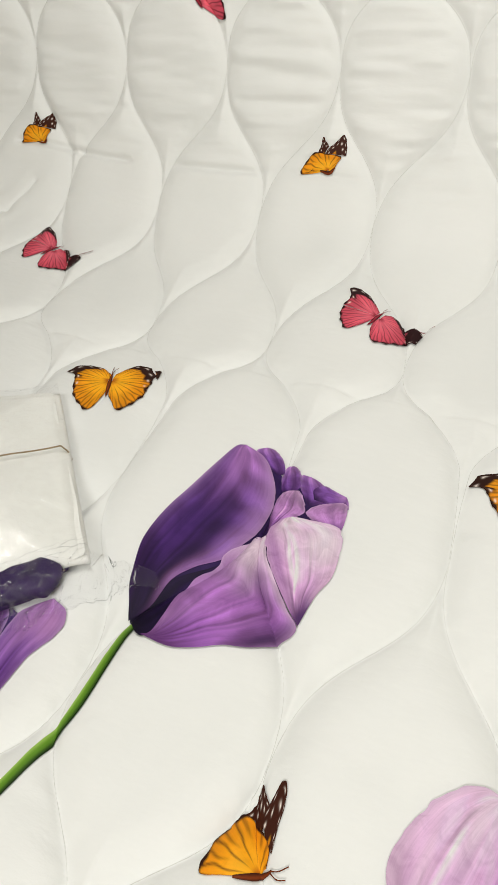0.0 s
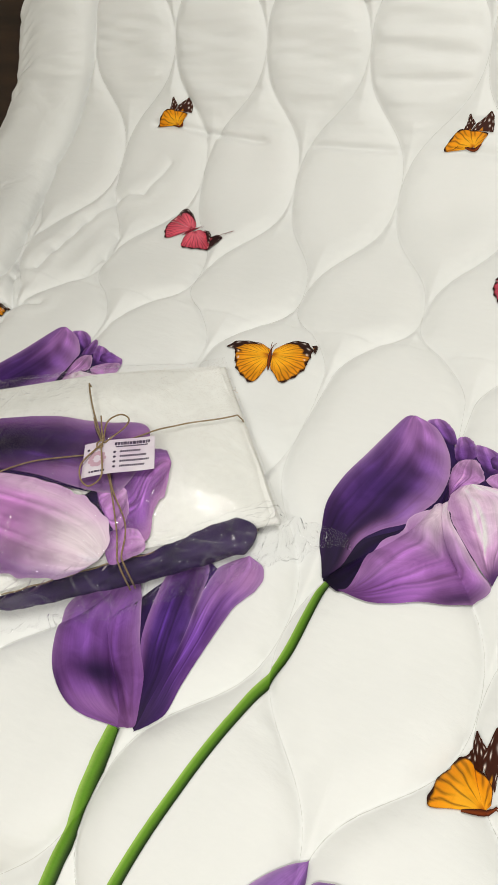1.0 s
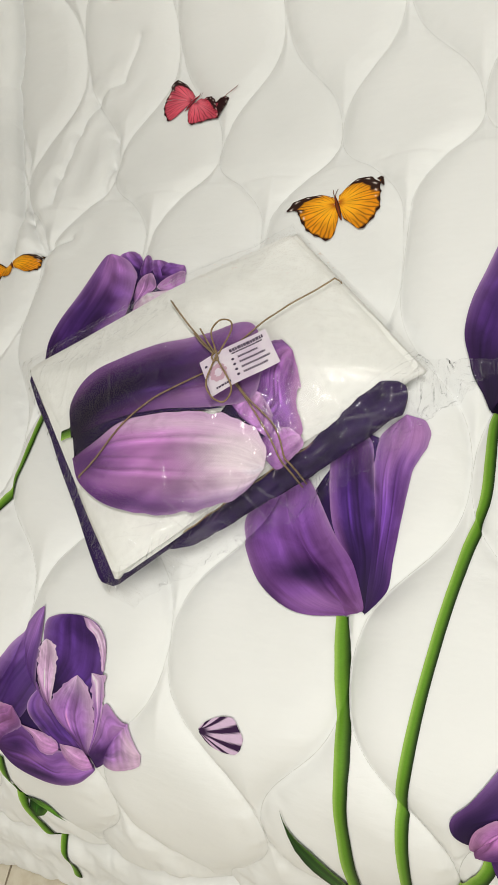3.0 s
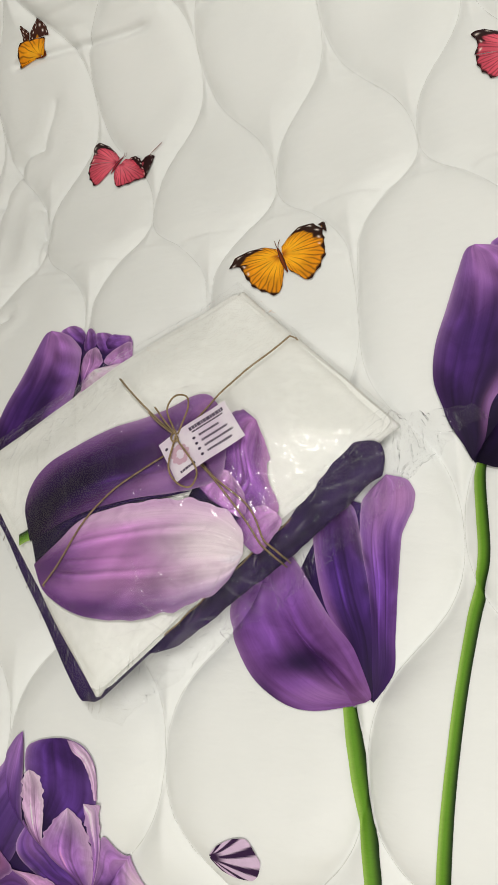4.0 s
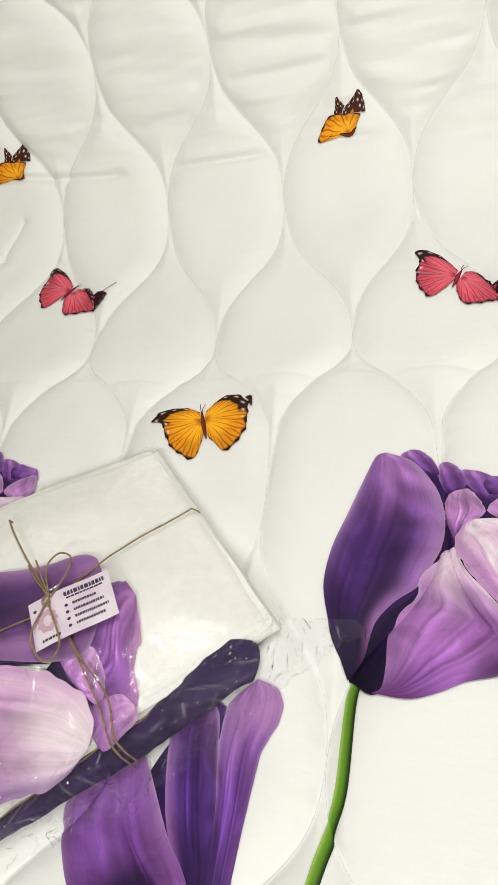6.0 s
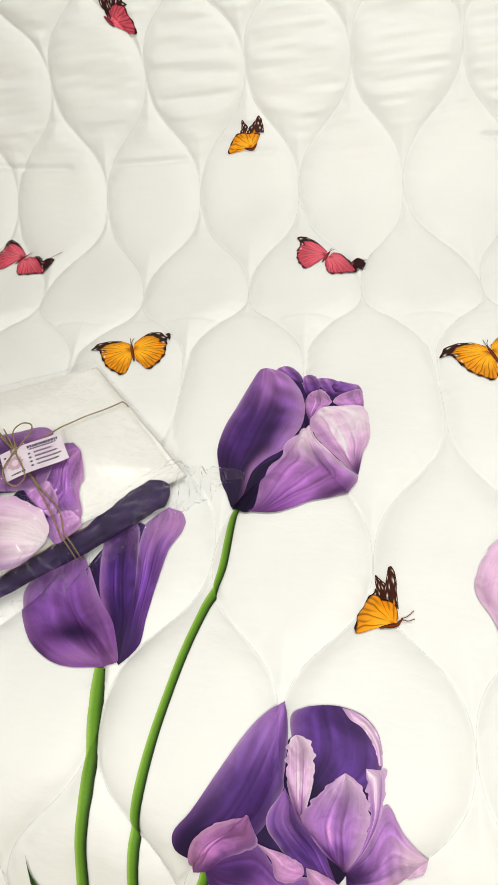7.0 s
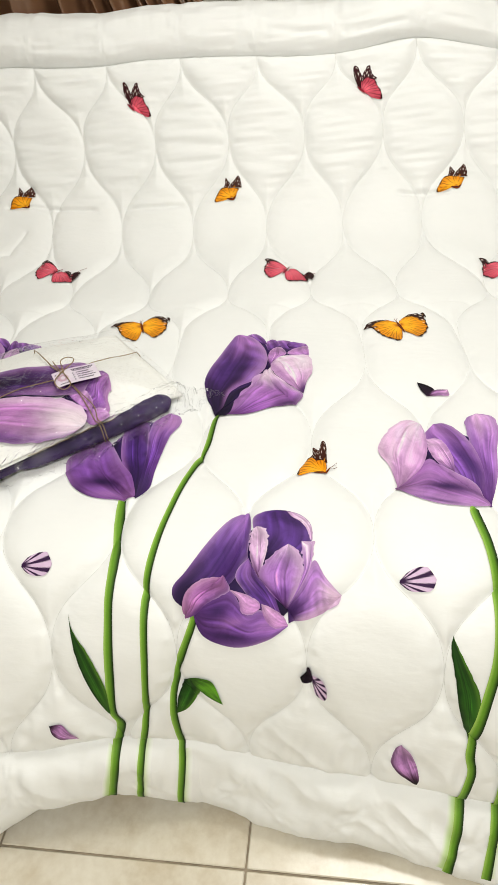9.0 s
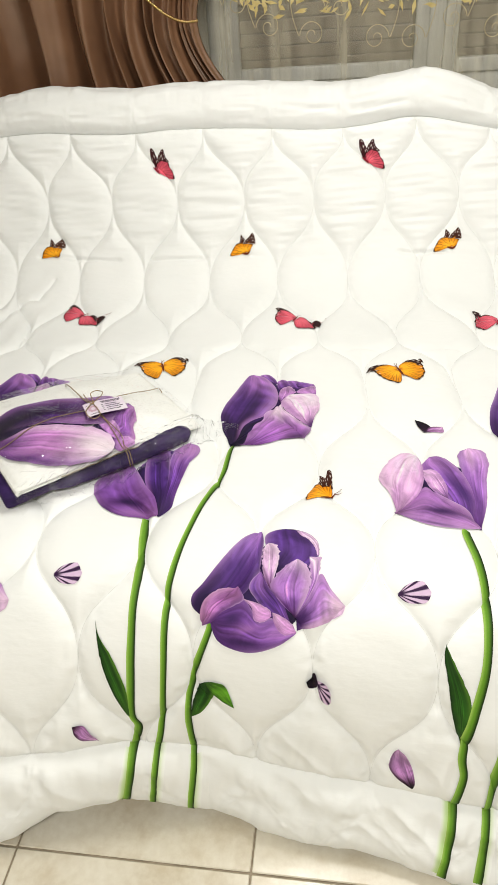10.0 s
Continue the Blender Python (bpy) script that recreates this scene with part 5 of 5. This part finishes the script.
def card(owner):
    """A small pale lilac gift card with bars of writing, held by the twine."""
    paper = Nodes("lilac_card", .35)
    paper.colour(paper.ramp(paper.noise(paper.coords(), 28, 3), [(.35, (.68, .58, .70)), (.6, (.78, .72, .79))]))
    ink = Nodes("dark_ink", .5).set(Base_Color=(.05, .03, .07, 1)).mat
    pink = Nodes("pink_ink", .5).set(Base_Color=(.56, .36, .46, 1)).mat
    o, ex, ey = np.array((-.032, .566)), np.array((.076, .052)), np.array((.031, -.049))
    zc = .0895

    def at(u, v, lift=0.0):
        q = o + ex * u + ey * v
        return Vector((q[0], q[1], zc + lift - .004 * u + .002 * math.sin(u * 5)))

    def plate(u0, v0, u1, v1, lift, thick, bm, nu=10):
        rows = [[bm.verts.new(at(u0 + (u1 - u0) * i / nu, v, lift + dz)) for i in range(nu + 1)] for v, dz in ((v0, 0), (v1, 0), (v1, -thick), (v0, -thick))]
        for k in range(4):
            for i in range(nu):
                bm.faces.new((rows[k][i], rows[k][i + 1], rows[(k + 1) % 4][i + 1], rows[(k + 1) % 4][i]))
        for i in (0, nu):
            bm.faces.new([r[i] for r in rows])
        return bm

    bm = plate(0, 0, 1, 1, 0, .0006, bmesh.new())
    bmesh.ops.recalc_face_normals(bm, faces=bm.faces)
    c = part("gift_card", bm, paper.mat, owner, "pale lilac printed card", smooth=False)
    rs = random.Random(9)

    def bars(name, u0, u1, v, h, ink_mat, gap=.012, thin=(.03, .09)):
        b, u = bmesh.new(), u0
        while u < u1:
            w = min(rs.uniform(*thin), u1 - u)
            plate(u, v, u + w, v + h, .0004, .0002, b, 2)
            u += w + gap
        bmesh.ops.recalc_face_normals(b, faces=b.faces)
        part(name, b, ink_mat, c, smooth=False)

    bars("title_bar", .44, .93, .10, .09, ink, .010, (.02, .05))
    bars("subtitle_bar", .46, .90, .22, .035, ink, .006, (.03, .06))
    for i in range(4):
        v = .36 + .145 * i
        bars("text_bar", .52, (.80, .88, .92, .86)[i], v, .055, ink, .007, (.015, .03))
        b = bmesh.new()
        f = b.faces.new([b.verts.new(at(.445 + .022 * math.cos(w), v + .03 + .034 * math.sin(w), .0004)) for w in np.linspace(0, 2 * np.pi, 10, endpoint=False)])
        part("icon_dot", b, ink, c, smooth=False)
    b = bmesh.new()
    for i in range(9):
        w = i * 2 * math.pi / 9
        cu, cv = .20 + .09 * math.cos(w), .52 + .17 * math.sin(w)
        b.faces.new([b.verts.new(at(cu + .045 * math.cos(k), cv + .065 * math.sin(k), .0004)) for k in np.linspace(0, 2 * np.pi, 9, endpoint=False)])
    part("flower_mark", b, pink, c, "pink floral emblem", smooth=False)
    bars("emblem_bar", .10, .32, .86, .05, ink, .01, (.02, .04))
    b = bmesh.new()
    b.faces.new([b.verts.new(at(.07 + .022 * math.cos(k), .22 + .034 * math.sin(k), .0004)) for k in np.linspace(0, 2 * np.pi, 12, endpoint=False)])
    part("punched_hole", b, ink, c, smooth=False)


def film(owner):
    """The crumpled clear wrapper, with its loose end spread on the quilt."""
    m = Nodes("clear_film", .06)
    gloss = m.tree.nodes.new("ShaderNodeBsdfGlossy")
    gloss.inputs["Roughness"].default_value = .05
    trans = m.tree.nodes.new("ShaderNodeBsdfTransparent")
    trans.inputs[0].default_value = (.985, .985, .985, 1)
    fres = m.tree.nodes.new("ShaderNodeFresnel")
    fres.inputs[0].default_value = 1.42
    mixer = m.tree.nodes.new("ShaderNodeMixShader")
    vor = m.tree.nodes.new("ShaderNodeTexVoronoi")
    vor.feature = "DISTANCE_TO_EDGE"
    vor.inputs["Scale"].default_value = 17
    bend = m.add("ShaderNodeTexNoise", Scale=9.0, Detail=3.0)
    c = m.coords("Object", (2.4, .75, 1))
    m.link(c, bend.inputs["Vector"])
    add = m.tree.nodes.new("ShaderNodeVectorMath")
    scaled = m.tree.nodes.new("ShaderNodeVectorMath")
    scaled.operation = "SCALE"
    scaled.inputs["Scale"].default_value = .22
    m.link(bend.outputs["Color"], scaled.inputs[0])
    m.link(c, add.inputs[0])
    m.link(scaled.outputs[0], add.inputs[1])
    m.link(add.outputs[0], vor.inputs["Vector"])
    cap = m.tree.nodes.new("ShaderNodeMath")
    cap.operation = "MINIMUM"
    cap.inputs[1].default_value = .16
    m.link(vor.outputs["Distance"], cap.inputs[0])
    b0 = m.add("ShaderNodeBump", Strength=.30, Distance=.02)
    m.link(cap.outputs[0], b0.inputs["Height"])
    slack = m.tree.nodes.new("ShaderNodeVertexColor")
    slack.layer_name = "dye"
    channel = m.tree.nodes.new("ShaderNodeSeparateColor")
    m.link(slack.outputs[0], channel.inputs[0])
    loose = m.mix("ADD", 1.0, channel.outputs[0], m.ramp(m.noise(m.coords(), 7, 2), [(.60, (.03, .03, .03)), (.80, (.34, .34, .34))]))
    m.link(loose, b0.inputs["Strength"])
    b1 = m.add("ShaderNodeBump", Strength=.18, Distance=.004)
    m.link(m.noise(m.coords("Object", (1.7, .5, 1)), 30, 2, .5), b1.inputs["Height"])
    m.link(b0.outputs[0], b1.inputs["Normal"])
    for s in (gloss, fres):
        m.link(b1.outputs[0], s.inputs["Normal"])
    m.link(fres.outputs[0], mixer.inputs[0])
    haze = m.tree.nodes.new("ShaderNodeMixShader")
    # slight even milkiness of the film, plus painted white glints from the green channel
    glint_veil = m.tree.nodes.new("ShaderNodeMath")
    glint_veil.operation = "MULTIPLY_ADD"
    m.link(channel.outputs[1], glint_veil.inputs[0])
    glint_veil.inputs[1].default_value, glint_veil.inputs[2].default_value = .16, .010
    m.link(glint_veil.outputs[0], haze.inputs[0])
    m.bsdf.inputs["Base Color"].default_value = (.85, .85, .85, 1)
    m.link(trans.outputs[0], haze.inputs[1])
    m.link(m.bsdf.outputs[0], haze.inputs[2])
    m.link(haze.outputs[0], mixer.inputs[1])
    m.link(gloss.outputs[0], mixer.inputs[2])
    m.link(mixer.outputs[0], m.tree.nodes["Material Output"].inputs[0])
    a, b = np.meshgrid(np.linspace(-.012, 1.16, 420), np.linspace(-.20, 1.004, 380))
    ragged = .05 * lattice_noise(a * 5, b * 2, 71)
    b = np.where(b < 0, b * (.45 + .5 * smooth(.2, .8, a)) * (1 + .22 * lattice_noise(a * 4, 0 * a, 72)), b)
    a = np.where(a > 1, 1 + (a - 1) * (1 - .97 * smooth(-.15, .03, b)) * (1 + 2 * ragged), a)
    xy = pack_place(a, b)
    out = np.maximum(np.maximum(-a, a - 1) * .38, np.maximum(-b, b - 1) * .31)
    over = pack_top(xy[..., 0], xy[..., 1]) + .0125
    fall = smooth(-.012, .04, out)
    ground = on_quilt(xy[..., 0], np.interp(xy[..., 1], PROFILE[:900 // 2, 0], ARC[:900 // 2]), .0)[..., 2] + .008
    z = over * (1 - fall) + ground * fall
    ridge = lambda k, seed, sk: 1 - 2 * np.abs(lattice_noise(a * k + sk * b, b * k * .8 - sk * a, seed))
    crumple = .7 * ridge(13, 73, 9) + .5 * ridge(27, 74, -14) + .3 * ridge(55, 75, 20)
    z = z + (.0010 + .0095 * smooth(-.01, .03, out)) * crumple
    # long sharp creases: across the top, and along the slack front
    rs = random.Random(12)
    crease, white = 0 * z, 0 * z
    for i in range(170):
        front = i > 74
        ca, cb = (rs.uniform(.05, 1.08), rs.uniform(-.16, .06)) if front else (rs.uniform(.02, .98), rs.uniform(.05, .98))
        turn = math.radians(rs.gauss(5, 45) if front else rs.gauss(65, 34))
        half, tall = (rs.uniform(.015, .05), rs.uniform(.003, .006)) if front else (rs.uniform(.015, .065), rs.uniform(.0012, .0026))
        gx, gy = (a - ca) * .38, (b - cb) * .31
        far, off = gx * math.cos(turn) + gy * math.sin(turn), gy * math.cos(turn) - gx * math.sin(turn)
        one = tall * np.exp(-np.abs(off) / .0019) * smooth(half, half * .4, np.abs(far))
        crease = np.maximum(crease, one)
        # thin white lines painted on the creases in place of bright highlights
        white = np.maximum(white, np.exp(-(off / .0008) ** 2) * smooth(half * .6, half * .1, np.abs(far)) * (.75 if front else .22) * rs.random())
    z = z + crease
    z = np.maximum(z, np.where(out > .02, ground - .004, over - .003))
    # over the dark fold that stands out of the stack
    w = np.clip(((xy[..., 0] + .045) * .751 + (xy[..., 1] - .345) * .660) / .3422, 0, 1)
    gap = np.hypot(xy[..., 0] + .045 - .257 * w, xy[..., 1] - .345 - .226 * w + .008 * np.sin(w * 3))
    rad = (.011 + .012 * w) * 1.3 + .010
    z = np.maximum(z, .026 - .002 * w + .85 * (rad - .007) * np.sqrt(np.clip(1 - (gap / rad) ** 2, 0, 1)) - .05 * smooth(.9, 1.1, gap / rad) + .003 * crumple + crease)
    f = part("wrapper", grid_mesh("wrapper", np.concatenate([xy, z[..., None]], -1), np.stack([.85 * smooth(-.015, .012, out), white, 0 * z], -1)), m.mat, owner, "crumpled clear plastic film")
    f.visible_shadow = False


room()
window()
curtains()
sofa()
bedspread()
packed_set()
